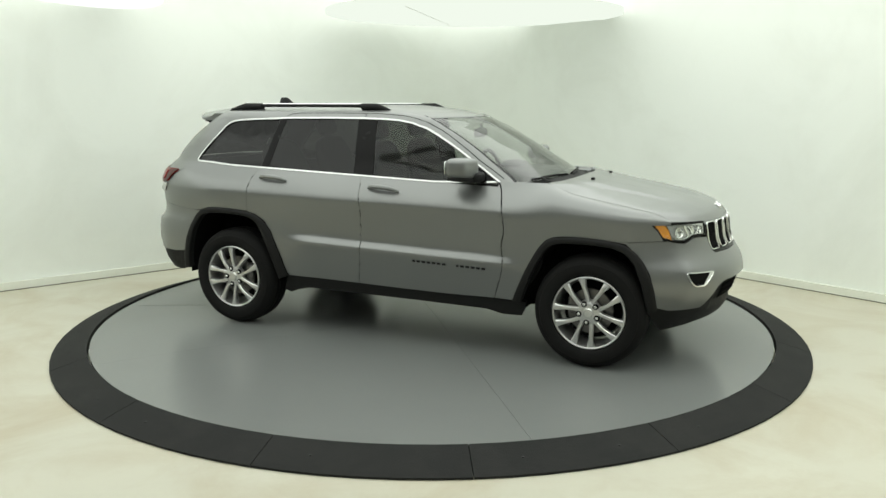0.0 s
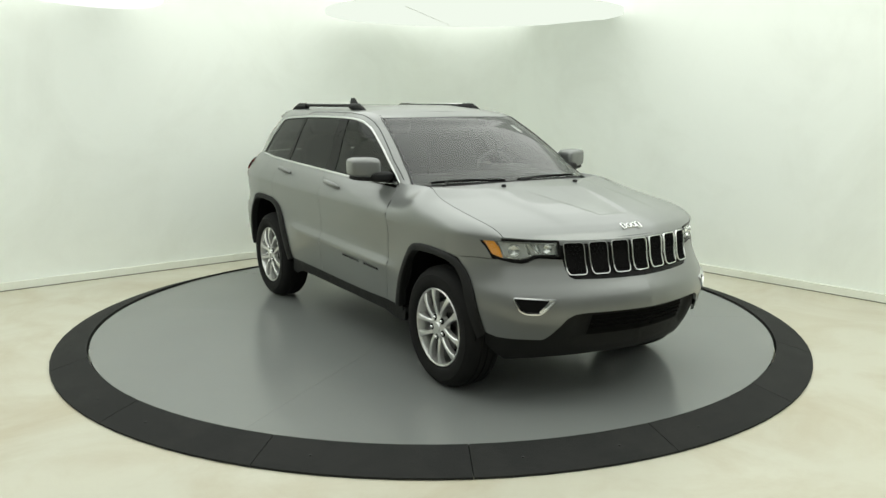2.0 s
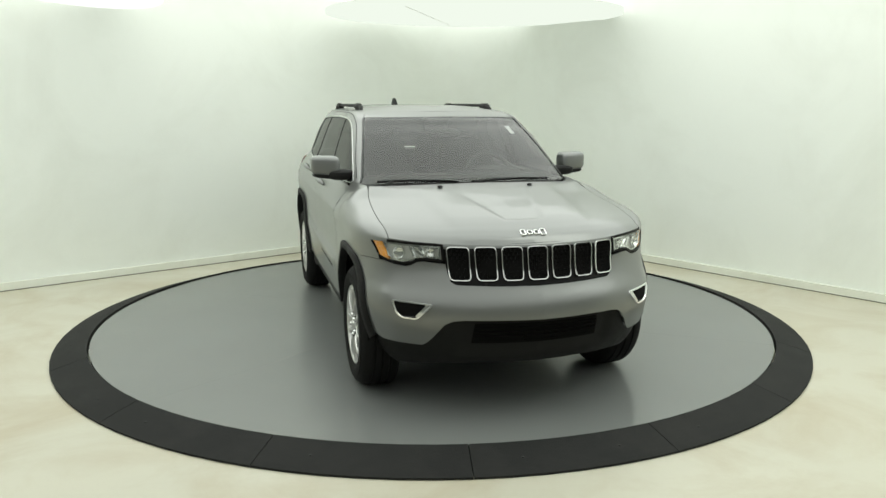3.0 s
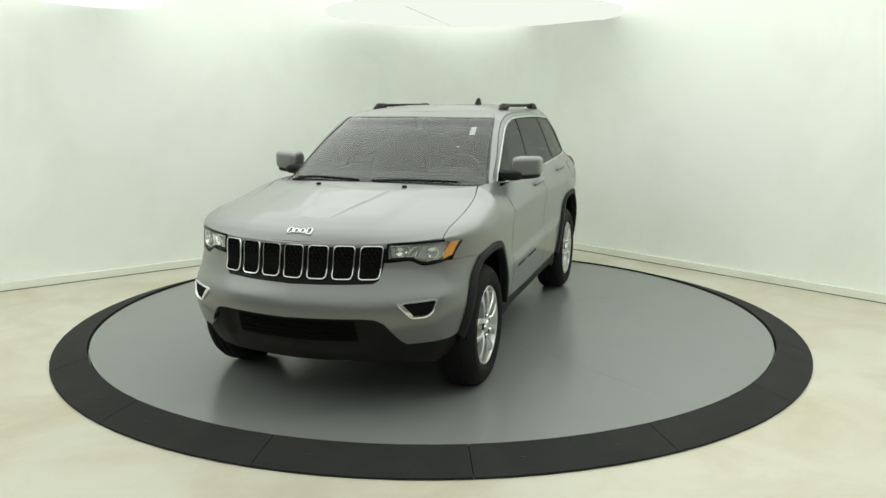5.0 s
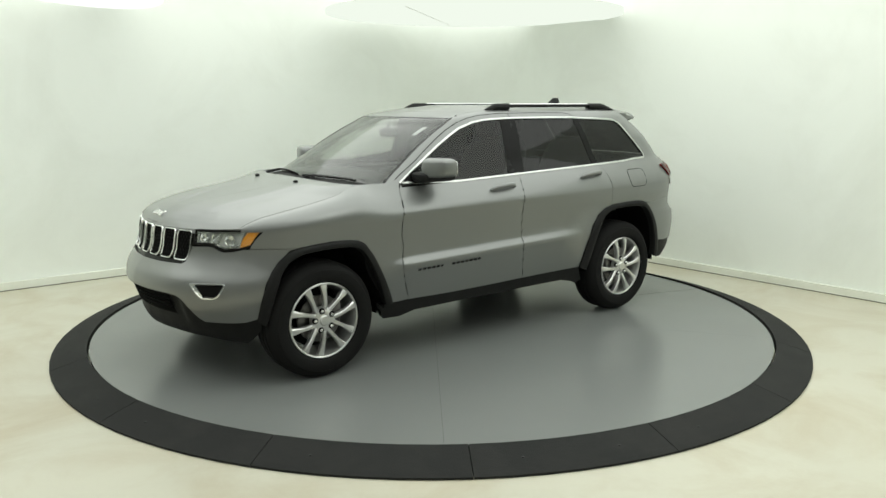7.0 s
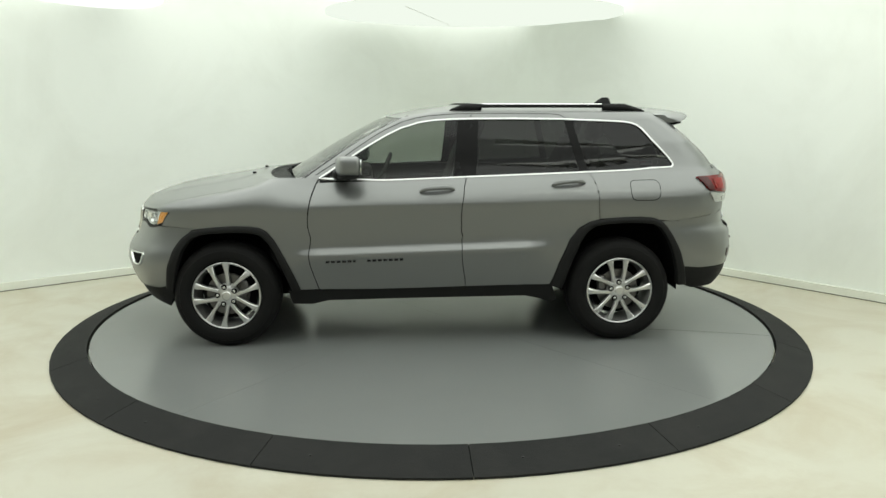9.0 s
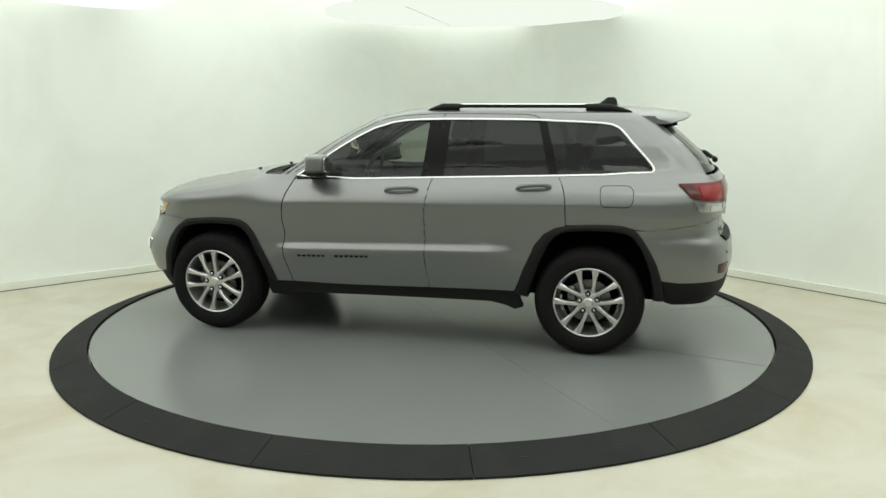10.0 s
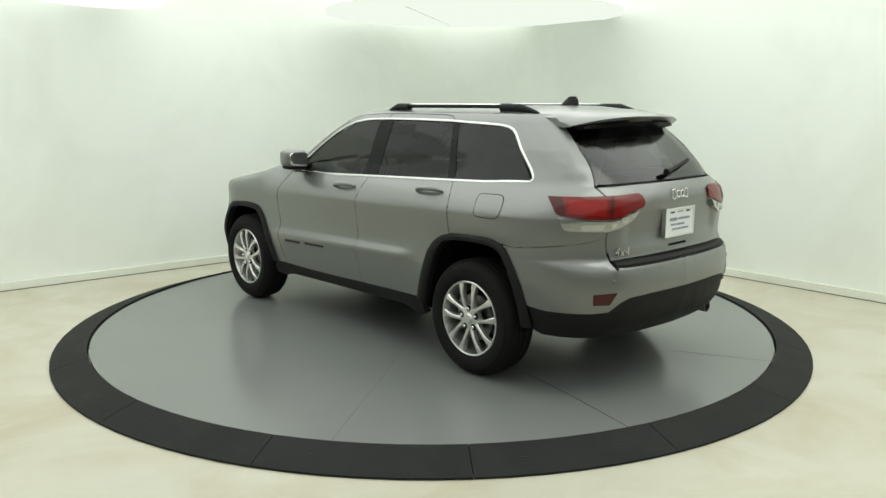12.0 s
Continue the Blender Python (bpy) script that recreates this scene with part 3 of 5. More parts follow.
def blob(bm, centre, size, power=4.0, nu=20, nv=12, shape=None):
    """A rounded block: a superellipsoid."""
    rows = []
    f = lambda v: math.copysign(abs(v) ** (2 / power), v)
    for j in range(1, nv):
        v = -math.pi / 2 + math.pi * j / nv
        row = []
        for i in range(nu):
            u = 2 * math.pi * i / nu
            p = Vector((f(math.cos(v)) * f(math.cos(u)) * size[0] / 2, f(math.cos(v)) * f(math.sin(u)) * size[1] / 2, f(math.sin(v)) * size[2] / 2))
            if shape:
                p = shape(p)
            row.append(bm.verts.new(p + Vector(centre)))
        rows.append(row)
    for a, b in zip(rows, rows[1:]):
        for i in range(nu):
            bm.faces.new((a[i], a[(i + 1) % nu], b[(i + 1) % nu], b[i]))
    bm.faces.new(rows[0])
    bm.faces.new(rows[-1])
    return bm


def lathe(bm, profile, seg=48, closed=False):
    """Turns a profile (radius, y) round the y axis."""
    rings = [[bm.verts.new((r * math.cos(2 * math.pi * k / seg), y, r * math.sin(2 * math.pi * k / seg))) for k in range(seg)] for r, y in profile]
    pairs = list(zip(rings, rings[1:])) + ([(rings[-1], rings[0])] if closed else [])
    for a, b in pairs:
        for k in range(seg):
            bm.faces.new((a[k], a[(k + 1) % seg], b[(k + 1) % seg], b[k]))
    return bm


LX = lambda *pts: [(LOW.sx(x, z), z) for x, z in pts]
LF = lambda *pts: [(LOW.sf(y, z), z) for y, z in pts]
LR = lambda *pts: [(LOW.sr(y, z), z) for y, z in pts]
TX = lambda *pts: [(TOP.sx(x, z), z) for x, z in pts]
TF = lambda *pts: [(TOP.sf(y, z), z) for y, z in pts]
TR = lambda *pts: [(TOP.sr(y, z), z) for y, z in pts]

# wheel-arch lines (x, z), front to rear
ARCH_F = [(1.898, 0.44), (1.875, 0.595), (1.823, 0.725), (1.76, 0.808), (1.683, 0.862), (1.60, 0.880), (1.517, 0.888), (1.394, 0.895), (1.27, 0.892),
          (1.20, 0.882), (1.149, 0.856), (1.079, 0.762), (1.014, 0.638), (0.956, 0.511), (0.918, 0.415)]
ARCH_FI = [(1.838, 0.40), (1.80, 0.595), (1.753, 0.721), (1.69, 0.800), (1.602, 0.836), (1.50, 0.845), (1.396, 0.848), (1.27, 0.845), (1.20, 0.828),
           (1.15, 0.782), (1.10, 0.70), (1.04, 0.565), (0.985, 0.415)]
ARCH_R = [(-0.935, 0.43), (-0.993, 0.60), (-1.07, 0.782), (-1.13, 0.857), (-1.21, 0.905), (-1.28, 0.922), (-1.353, 0.932), (-1.48, 0.940), (-1.599, 0.941), (-1.68, 0.935),
          (-1.735, 0.918), (-1.790, 0.875), (-1.853, 0.785), (-1.908, 0.682), (-1.948, 0.56), (-1.975, 0.42)]
ARCH_RI = [(-1.02, 0.40), (-1.085, 0.60), (-1.153, 0.762), (-1.20, 0.835), (-1.26, 0.876), (-1.355, 0.892), (-1.48, 0.897), (-1.60, 0.896), (-1.69, 0.885),
           (-1.746, 0.855), (-1.813, 0.758), (-1.86, 0.64), (-1.89, 0.52), (-1.90, 0.42)]
DOOR_F = [(0.775, 1.215), (0.797, 1.18), (0.827, 1.092), (0.850, 0.968), (0.854, 0.884), (0.847, 0.717), (0.826, 0.547), (0.785, 0.419)]
DOOR_B = [(-0.307, 1.245), (-0.287, 1.175), (-0.270, 1.051), (-0.266, 0.885), (-0.266, 0.781), (-0.267, 0.717), (-0.274, 0.59), (-0.294, 0.428)]
DOOR_C = [(-1.215, 1.262), (-1.251, 1.196), (-1.275, 1.093), (-1.287, 0.93)]
GAP = 0.0032


def shift(line, dx):
    return [(x + dx, z) for x, z in line]


# nose and wing upper edge
HOOD_C = smooth_table([(0, 0.985), (0.03, 1.022), (0.07, 1.047), (0.14, 1.073), (0.36, 1.126), (0.60, 1.168), (0.84, 1.208), (1.0, 1.231), (1.2, 1.248)])
HOOD_E = smooth_table([(0, 1.012), (0.04, 1.032), (0.10, 1.054), (0.27, 1.090), (0.48, 1.124), (0.62, 1.148), (0.72, 1.168), (0.80, 1.194), (0.88, 1.222)])
SEAM_Y = smooth_table([(0.9, 0.71), (1.06, 0.735), (1.2, 0.765), (1.5, 0.795), (1.75, 0.80), (1.95, 0.79)])


def hood_front(b):
    """Front edge of the bonnet at b (-1 .. 1 across)."""
    s = LOW.sf(abs(b) * 0.79, 1.0)
    p = LOW.flat(s, 1.0)
    return p[0] - 0.004, p[1] * (1 if b >= 0 else -1)


def hood_point(a, b):
    """a: 0 at the front edge, 1 at the windscreen; b across."""
    xf, yf = hood_front(b)
    xr = 1.205 - 0.135 * abs(b) ** 2.6
    x = xf + (xr - xf) * a
    y = yf + (SEAM_Y(x) * b - yf) * min(1, a * 5)
    d = xf - x
    zc, ze = HOOD_C(d), HOOD_E(d * 0.88 / 0.84)
    z = zc + (ze - zc) * abs(b) ** 2.6
    u = abs(b)
    fade = min(1, d / 0.25) * min(1, (1 - a) * 4 + 0.15)
    z += 0.012 * fade * (1 / (1 + math.exp((u - 0.52 - 0.10 * a) * 40)))
    # slightly sunk centre panel near the nose
    z -= 0.010 * (1 / (1 + math.exp((u - 0.14 - 0.30 * max(0, d - 0.2)) * 130))) * (1 / (1 + math.exp((0.21 - d) * 130))) * (1 / (1 + math.exp((d - 0.62) * 14)))
    return Vector((x, y, z))


def build_hood():
    bm = bmesh.new()
    na, nb = 80, 112
    aa = [(i / na) ** 1.5 for i in range(na + 1)]
    g = [[bm.verts.new(hood_point(a, -1 + 2 * j / nb)) for j in range(nb + 1)] for a in aa]
    for i in range(na):
        for j in range(nb):
            bm.faces.new((g[i][j], g[i][j + 1], g[i + 1][j + 1], g[i + 1][j]))
    edge = [g[0][j] for j in range(nb + 1)] + [g[i][nb] for i in range(1, na + 1)] + [g[na][j] for j in range(nb - 1, -1, -1)] + [g[i][0] for i in range(na - 1, 0, -1)]
    low = [bm.verts.new(v.co + Vector((0, 0, -0.03))) for v in edge]
    for i in range(len(edge)):
        j = (i + 1) % len(edge)
        bm.faces.new((edge[i], edge[j], low[j], low[i]))
    hood = part("hood", bm, M_PAINT, car, angle=50)
    for y in (-0.30, 0.30):
        b = bmesh.new()
        p = hood_point(0.87, y / 0.75)
        blob(b, p + Vector((0, 0, 0.006)), (0.03, 0.034, 0.02), 2.6, 10, 6)
        part("washer_nozzle", b, M_PLASTIC, hood, "small black washer nozzle")


def wing_top(bm, side):
    """The rolled top of the front wing, from its flank up to the bonnet's edge and the windscreen pillar."""
    rows = []
    s0, s1 = LOW.sx(0.86, 0.99), LOW.sf(0.80, 0.99)
    grid = 0.045
    ss = [s0] + [k * grid for k in range(math.floor(s0 / grid) + 1, math.ceil(s1 / grid))] + [s1]
    for s in ss:
        lo, lo2 = LOW.at(s, 0.99), LOW.at(s, 0.94)
        # matching point on the bonnet's edge
        xt = lo.x if lo.x < 1.80 else 1.80 + (lo.x - 1.80) * 1.0
        if xt > 1.075:
            xf, yf = hood_front(1.0)
            xt2 = min(xt, xf - 0.002)
            d = xf - xt2
            a = d / (xf - 1.07)
            hi = hood_point(a, 1.0) + Vector((0, 0.004, -0.001))
            if xt > xf - 0.002:
                hi = Vector((lo.x - 0.003, lo.y - 0.02 * (1 - 0), 1.012))
        else:
            u = (1.075 - xt) / (1.075 - 0.78)
            ztop = 1.222 + 0.022 * u
            hi = Vector((xt, (0.738 + (half_width(xt, 1.225) - 0.738) * min(1, u * 1.25)), ztop))
        t0 = (lo - lo2).normalized()
        h = hi.z - lo.z
        c1 = lo + t0 * max(h, 0.02) * 0.60
        c2 = hi + Vector((0, min(0.14, (lo.y - hi.y) * 0.80), -h * 0.02))
        row = []
        near = min(1, max(0, (1.26 - lo.x) / 0.38))
        pull = min(1, max(0, 1 - (lo.x - 0.856) / 0.25))
        for k in range(9):
            t = k / 8
            p = lo * (1 - t) ** 3 + c1 * 3 * t * (1 - t) ** 2 + c2 * 3 * t * t * (1 - t) + hi * t ** 3
            # close to the door the top follows the door's own curve and shut line
            zz = 0.99 + (1.226 - 0.99) * t
            xd = float(np.interp(-zz, [-q[1] for q in DOOR_F], [q[0] for q in DOOR_F])) + GAP
            xw = lo.x + (xd - 0.856) * pull
            flank = Vector((xw, half_width(xw, zz), zz))
            p = p.lerp(flank, near * near * (3 - 2 * near))
            row.append(bm.verts.new((p.x, p.y * side, p.z)))
        row.append(bm.verts.new((hi.x, (hi.y - 0.003) * side, hi.z - 0.03)))
        rows.append(row)
    for a, b in zip(rows, rows[1:]):
        for k in range(9):
            bm.faces.new((a[k], a[k + 1], b[k + 1], b[k]))
    bmesh.ops.remove_doubles(bm, verts=bm.verts[:], dist=0.0012)
    old = bm.verts.layers.float_vector.get("surface_normal")
    if old:
        bm.verts.layers.float_vector.remove(old)


def build_lower(side):
    # wing
    seam = LX(*shift([p for p in DOOR_F if p[1] < 0.985], GAP))
    s_hi, s_lo = 1.990, LOW.sx(0.852, 0.99)
    grid = 0.045
    along = [(k * grid, 0.99) for k in range(math.ceil(s_hi / grid) - 1, math.floor(s_lo / grid), -1)]
    out = LX((0.918, 0.415)) + LX(*ARCH_F[5:-1][::-1]) + LX((1.70, 0.878), (1.80, 0.886)) + [(2.052, 0.886), (2.044, 0.906), (2.016, 0.955), (1.990, 0.99)] + along + [(LOW.sx(0.856, 0.99), 0.99)] + seam
    bm = skin(bmesh.new(), LOW, out, sides=(side,), fold=0, grid=grid)
    wing_top(bm, side)
    part("wing", bm, M_PAINT, car, "silver painted front wing", angle=45)
    # doors
    zt = 1.205
    f_top = [(x, belt(x) + 0.003) for x in (-0.305 + GAP, 0.0, 0.3, 0.6, 0.772)]
    door = LX(*shift(DOOR_F, -GAP)) + LX((0.4, 0.415), (0.0, 0.421)) + LX(*shift(DOOR_B, GAP)[::-1]) + LX(*f_top)
    d1 = panel("front_door", LOW, door, M_PAINT, side, "silver painted front door")
    r_top = [(x, belt(x) + 0.003) for x in (-1.2 + GAP, -0.9, -0.6, -0.31 - GAP)]
    rear_arch = [p for p in ARCH_R if p[0] > -1.285]
    rdoor = LX(*shift(DOOR_B, -GAP)) + LX((-0.6, 0.434), (-0.925, 0.436)) + LX(*shift(rear_arch, 0.004)[1:]) + LX(*shift(DOOR_C, GAP)[::-1]) + LX(*r_top)
    d2 = panel("rear_door", LOW, rdoor, M_PAINT, side, "silver painted rear door")
    # quarter panel behind the rear door, up to the lamp and tailgate
    q_arch = [p for p in ARCH_R if -1.78 < p[0] < -1.295]
    quarter = (LX(*shift(DOOR_C, -GAP)) + LX(*q_arch) + LX((-1.83, 0.905), (-2.0, 0.925)) + [(-2.285, 0.955)] + [(-2.503, 0.99), (-2.517, 1.12), (-2.503, 1.20), (LOW.sr(0.655, 1.27), 1.275)]
               + LX((-2.0, 1.290), (-1.87, 1.296), (-1.7, 1.290), (-1.4, 1.272)))
    qp = panel("quarter_panel", LOW, quarter, M_PAINT, side, "silver painted rear quarter")
    if side == 1:
        fl = rounded(LX((-1.502, 1.205), (-1.728, 1.21), (-1.728, 1.065), (-1.515, 1.065)), 0.05, 5)
        panel("fuel_flap", LOW, fl, M_PAINT, side, parent=qp, off=0.0015, fold=0.004)
        moulding("flap_gap", LOW, fl, 0.006, 0.0008, M_GAP, side, closed=True, parent=qp, off=0.001)
    # sill
    sill = LX((0.93, 0.407), (0.4, 0.408), (0.0, 0.413), (-0.6, 0.427), (-0.945, 0.43), (-0.99, 0.31), (-0.93, 0.288), (-0.86, 0.318), (-0.75, 0.342), (-0.4, 0.340), (0.2, 0.334), (0.72, 0.325), (0.84, 0.295), (0.98, 0.30), (1.01, 0.40))
    panel("sill", LOW, sill, M_PLASTIC, side, "black plastic sill cladding", off=-0.012, fold=0.05)
    # wheel-arch flares
    for outer, inner in ((ARCH_F, ARCH_FI), (ARCH_R, ARCH_RI)):
        bm = bmesh.new()
        rows = []
        n = 44
        def along(line, t):
            pts = [Vector(p) for p in line]
            ln = [0]
            for a, b in zip(pts, pts[1:]):
                ln.append(ln[-1] + (b - a).length)
            q = t * ln[-1]
            i = min(max(int(np.searchsorted(ln, q)) - 1, 0), len(pts) - 2)
            return pts[i].lerp(pts[i + 1], (q - ln[i]) / (ln[i + 1] - ln[i]))
        for i in range(n + 1):
            o, q = along(outer, i / n), along(inner, i / n)
            row = []
            for u, off in ((0.0, -0.004), (0.0, 0.010), (0.12, 0.018), (0.5, 0.022), (0.9, 0.020), (1.0, 0.010), (1.01, -0.01), (1.02, -0.03)):
                p = o.lerp(q, u)
                v = LOW.at(LOW.sx(p.x, p.y), p.y, off)
                row.append(bm.verts.new((v.x, v.y * side, v.z)))
            rows.append(row)
        for a, b in zip(rows, rows[1:]):
            for k in range(7):
                bm.faces.new((a[k], a[k + 1], b[k + 1], b[k]))
        bm.faces.new(rows[0])
        bm.faces.new(rows[-1])
        part("wheel_flare", bm, M_PLASTIC, car, "black plastic wheel-arch flare", angle=50)
    # wheel wells
    for x, arch in ((1.40, ARCH_FI), (-1.47, ARCH_RI)):
        bm = bmesh.new()
        rows = []
        for px, pz in [(arch[0][0], 0.37)] + arch + [(arch[-1][0], 0.37)]:
            rows.append([bm.verts.new((px, side * y, pz + 0.01)) for y in (0.90, 0.75, 0.56)])
        for a, b in zip(rows, rows[1:]):
            for k in range(2):
                bm.faces.new((a[k], a[k + 1], b[k + 1], b[k]))
        bm.faces.new([r[2] for r in rows])
        part("wheel_well", bm, M_LINER, car, "dark wheel-well liner")
    # dark inner shell behind the shut lines
    bm = bmesh.new()
    skin(bm, LOW, LX((0.96, 0.43), (1.2, 0.92), (1.5, 0.95), (0.86, 1.12), (0.4, 1.12), (-1.3, 1.16), (-2.0, 1.2)) + [(-2.45, 1.2), (-2.45, 1.0)] + LX((-2.0, 1.0), (-1.8, 0.97), (-1.2, 0.96), (-1.0, 0.7), (-0.92, 0.44)), off=-0.024, fold=0, sides=(side,), grid=0.09)
    part("inner_shell", bm, M_LINER, car, "dark inner shell")
    # handles
    for i, (x, z, dr) in enumerate(((-0.085, 1.140, d1), (-1.052, 1.181, d2))):
        bm = bmesh.new()
        pts = []
        for t in np.linspace(-1, 1, 15):
            q = LOW.at(LOW.sx(x + t * 0.122, z), z - 0.008 * t, 0.004 + 0.040 * (1 - abs(t) ** 3.5))
            pts.append(Vector((q.x, q.y * side, q.z)))
        rod(bm, pts, [0.009 + 0.0085 * (1 - abs(t) ** 6) for t in np.linspace(-1, 1, 15)], 10)
        part("door_handle", bm, M_PAINT, dr)
        bm = bmesh.new()
        cup = rounded(LX((x - 0.050, z + 0.030), (x + 0.060, z + 0.030), (x + 0.060, z - 0.022), (x - 0.050, z - 0.022)), 0.03, 4)
        skin(bm, LOW, cup, off=0.0015, fold=0.002, sides=(side,), grid=0.03, step=0.03)
        part("handle_recess", bm, M_PAINT, dr)
    # name badge on the front door as plain dark bars
    cuts = [0.728, 0.69, 0.65, 0.61, 0.57, 0.53, 0.50, 0.43, 0.39, 0.35, 0.31, 0.27, 0.23, 0.19, 0.155]
    for a, b in zip(cuts, cuts[1:]):
        if abs(a - 0.50) < 1e-6:
            continue
        b = b + 0.012
        zz = lambda x: 0.636 - 0.028 * (x - 0.44)
        panel("badge_bar", LOW, LX((a, zz(a) + 0.0075), (b, zz(b) + 0.0075), (b, zz(b) - 0.0075), (a, zz(a) - 0.0075)), M_GLOSS, side, off=0.004, fold=0.004, grid=0.2, step=0.1, parent=d1)


def build_front():
    half = (LX((1.89, 0.45), (1.868, 0.60), (1.818, 0.725), (1.755, 0.808), (1.69, 0.866), (1.62, 0.8775)) + LX((1.70, 0.8750), (1.80, 0.8825), (1.93, 0.8825)) + [(2.09, 0.8835), (2.16, 0.868), (2.23, 0.862), (2.27, 0.87), (2.305, 0.888), (2.34, 0.893), (2.44, 0.886), (2.478, 0.884)]
            + [(2.488, 0.83), (2.50, 0.79), (2.53, 0.774), (2.75, 0.768), (LOW.s_front, 0.765)]
            + [(LOW.s_front, 0.588), (2.75, 0.590), (2.56, 0.590), (2.49, 0.583), (2.44, 0.56), (2.39, 0.505), (2.34, 0.45), (2.30, 0.425), (2.20, 0.425), (2.02, 0.428)])
    panel("front_bumper", LOW, half, M_PAINT, label="silver painted front bumper", sides=(1, -1), grid=0.04)
    low = ([(LOW.s_front, 0.600), (2.75, 0.602), (2.56, 0.602), (2.48, 0.594), (2.43, 0.57), (2.37, 0.50), (2.325, 0.45), (2.29, 0.437), (2.20, 0.437), (2.02, 0.44)] + LX((1.88, 0.45), (1.86, 0.36), (1.90, 0.285))
           + [(2.1, 0.25), (2.4, 0.285), (2.7, 0.30), (LOW.s_front, 0.30)])
    val = panel("front_valance", LOW, low, M_PLASTIC, label="black plastic lower bumper with air intake", sides=(1, -1), off=-0.022, fold=0.05, grid=0.04,
                bulge=lambda s, z: -0.03 / (1 + math.exp((2.50 - s) * 60)) / (1 + math.exp((0.38 - z) * 90)))
    mesh = [(LOW.s_front, 0.555), (2.62, 0.555), (2.60, 0.42), (LOW.s_front, 0.42)]
    panel("intake", LOW, mesh, M_LINER, label="black lower air intake", sides=(1, -1), off=-0.045, fold=0.0, parent=val)
    for z in (0.44, 0.468, 0.496, 0.524):
        panel("intake_bar", LOW, [(LOW.s_front, z + 0.004), (2.62, z + 0.004), (2.62, z - 0.004), (LOW.s_front, z - 0.004)], M_LINER, off=-0.036, fold=0.01, sides=(1, -1), grid=0.08, parent=val)
    # grille
    gr = [(LOW.s_front, 1.0), (2.75, 0.998), (2.47, 0.992), (2.474, 0.885), (2.488, 0.825), (2.502, 0.787), (2.53, 0.771), (2.75, 0.765), (LOW.s_front, 0.762)]
    grille = panel("grille", LOW, gr, M_PILLAR, label="black grille panel with seven chrome-ringed slots", sides=(1, -1), off=-0.012, fold=0.03, grid=0.04)
    for k in range(-3, 4):
        y = 0.1485 * k
        bm, bi = bmesh.new(), bmesh.new()
        w = 0.0595
        lean = 0.010 * (-k) / 3
        quad = [(y - w, 0.979), (y + w, 0.979), (y + w * 0.93 + lean, 0.797), (y - w * 0.93 + lean, 0.797)]
        quad = rounded(quad, 0.026, 4)
        pts, nn = [], []
        for yy, z in dense(quad, 0.03):
            s = LOW.sf(yy, z)
            p, q = LOW.at(s, z, -0.010), LOW.at(s, z, 0.0)
            sg = 1 if yy >= 0 else -1
            pts.append(Vector((p.x, p.y * sg, p.z)))
            nn.append((Vector((q.x, q.y * sg, q.z)) - pts[-1]).normalized())
        sweep(bm, pts, nn, 0.0098, 0.014, True)
        ring = part("grille_ring", bm, M_CHROME, grille, "chrome ring")
        inner = [bi.verts.new(p - n * 0.0 + Vector((0.002, 0, 0))) for p, n in zip(pts, nn)]
        bi.faces.new(inner)
        part("slot_back", bi, M_LINER, ring, "black slot", smooth=False)
        # honeycomb bars
        bh = bmesh.new()
        for r in range(8):
            for c in range(4):
                yy, z = y - 0.040 + 0.026 * c + (0.013 if r % 2 else 0), 0.815 + r * 0.021
                if abs(yy - y) > 0.045:
                    continue
                s = LOW.sf(yy, z)
                p = LOW.at(s, z, -0.004)
                sg = 1 if yy >= 0 else -1
                vs = [bh.verts.new((p.x, p.y * sg + dy, p.z + dz)) for dy, dz in ((-.010, 0), (-.005, .008), (.005, .008), (.010, 0), (.005, -.008), (-.005, -.008))]
                vi = [bh.verts.new((p.x - 0.006, p.y * sg + dy, p.z + dz)) for dy, dz in ((-.006, 0), (-.003, .005), (.003, .005), (.006, 0), (.003, -.005), (-.003, -.005))]
                for i in range(6):
                    bh.faces.new((vs[i], vs[(i + 1) % 6], vi[(i + 1) % 6], vi[i]))
        part("honeycomb", bh, M_HONEY, ring, "black honeycomb mesh", smooth=False)
    for side in (1, -1):
        # headlamp
        hl = [(1.995, 1.002), (2.020, 0.955), (2.046, 0.906), (2.115, 0.884), (2.22, 0.876), (2.27, 0.884), (2.31, 0.903), (2.35, 0.908), (2.462, 0.902), (2.468, 0.988), (2.30, 0.993), (2.15, 0.998)]
        lamp = panel("headlamp", LOW, hl, M_BOWL, side, "headlamp with dark bezel, amber corner and clear lens", off=-0.026, fold=0.0, grid=0.04)
        edge = panel("bezel_wall", LOW, [hl[0], hl[1], hl[2], hl[3], hl[4], hl[5], hl[6], hl[7], hl[8], hl[9], hl[10], hl[11]], M_LENS, side, "clear lens", off=-0.003, fold=0.0, grid=0.04, parent=lamp)
        edge.name = "lens"
        edge.visible_shadow = False
        moulding("lamp_surround", LOW, hl, 0.016, 0.005, M_PILLAR, side, closed=True, off=-0.006, parent=lamp)
        inner = [(2.098, 0.988), (2.118, 0.912), (2.16, 0.893), (2.215, 0.889), (2.26, 0.897), (2.31, 0.916), (2.44, 0.914), (2.448, 0.977), (2.30, 0.981)]
        moulding("chrome_bezel", LOW, inner, 0.010, 0.008, M_CHROME, side, closed=True, off=-0.016, parent=lamp, label="bright bezel line")
        panel("corner_marker", LOW, [(2.004, 0.996), (2.026, 0.953), (2.050, 0.910), (2.118, 0.889), (2.104, 0.94), (2.082, 0.994)], M_AMBER, side, "amber corner marker", off=-0.007, fold=0.02, parent=lamp, grid=0.03)
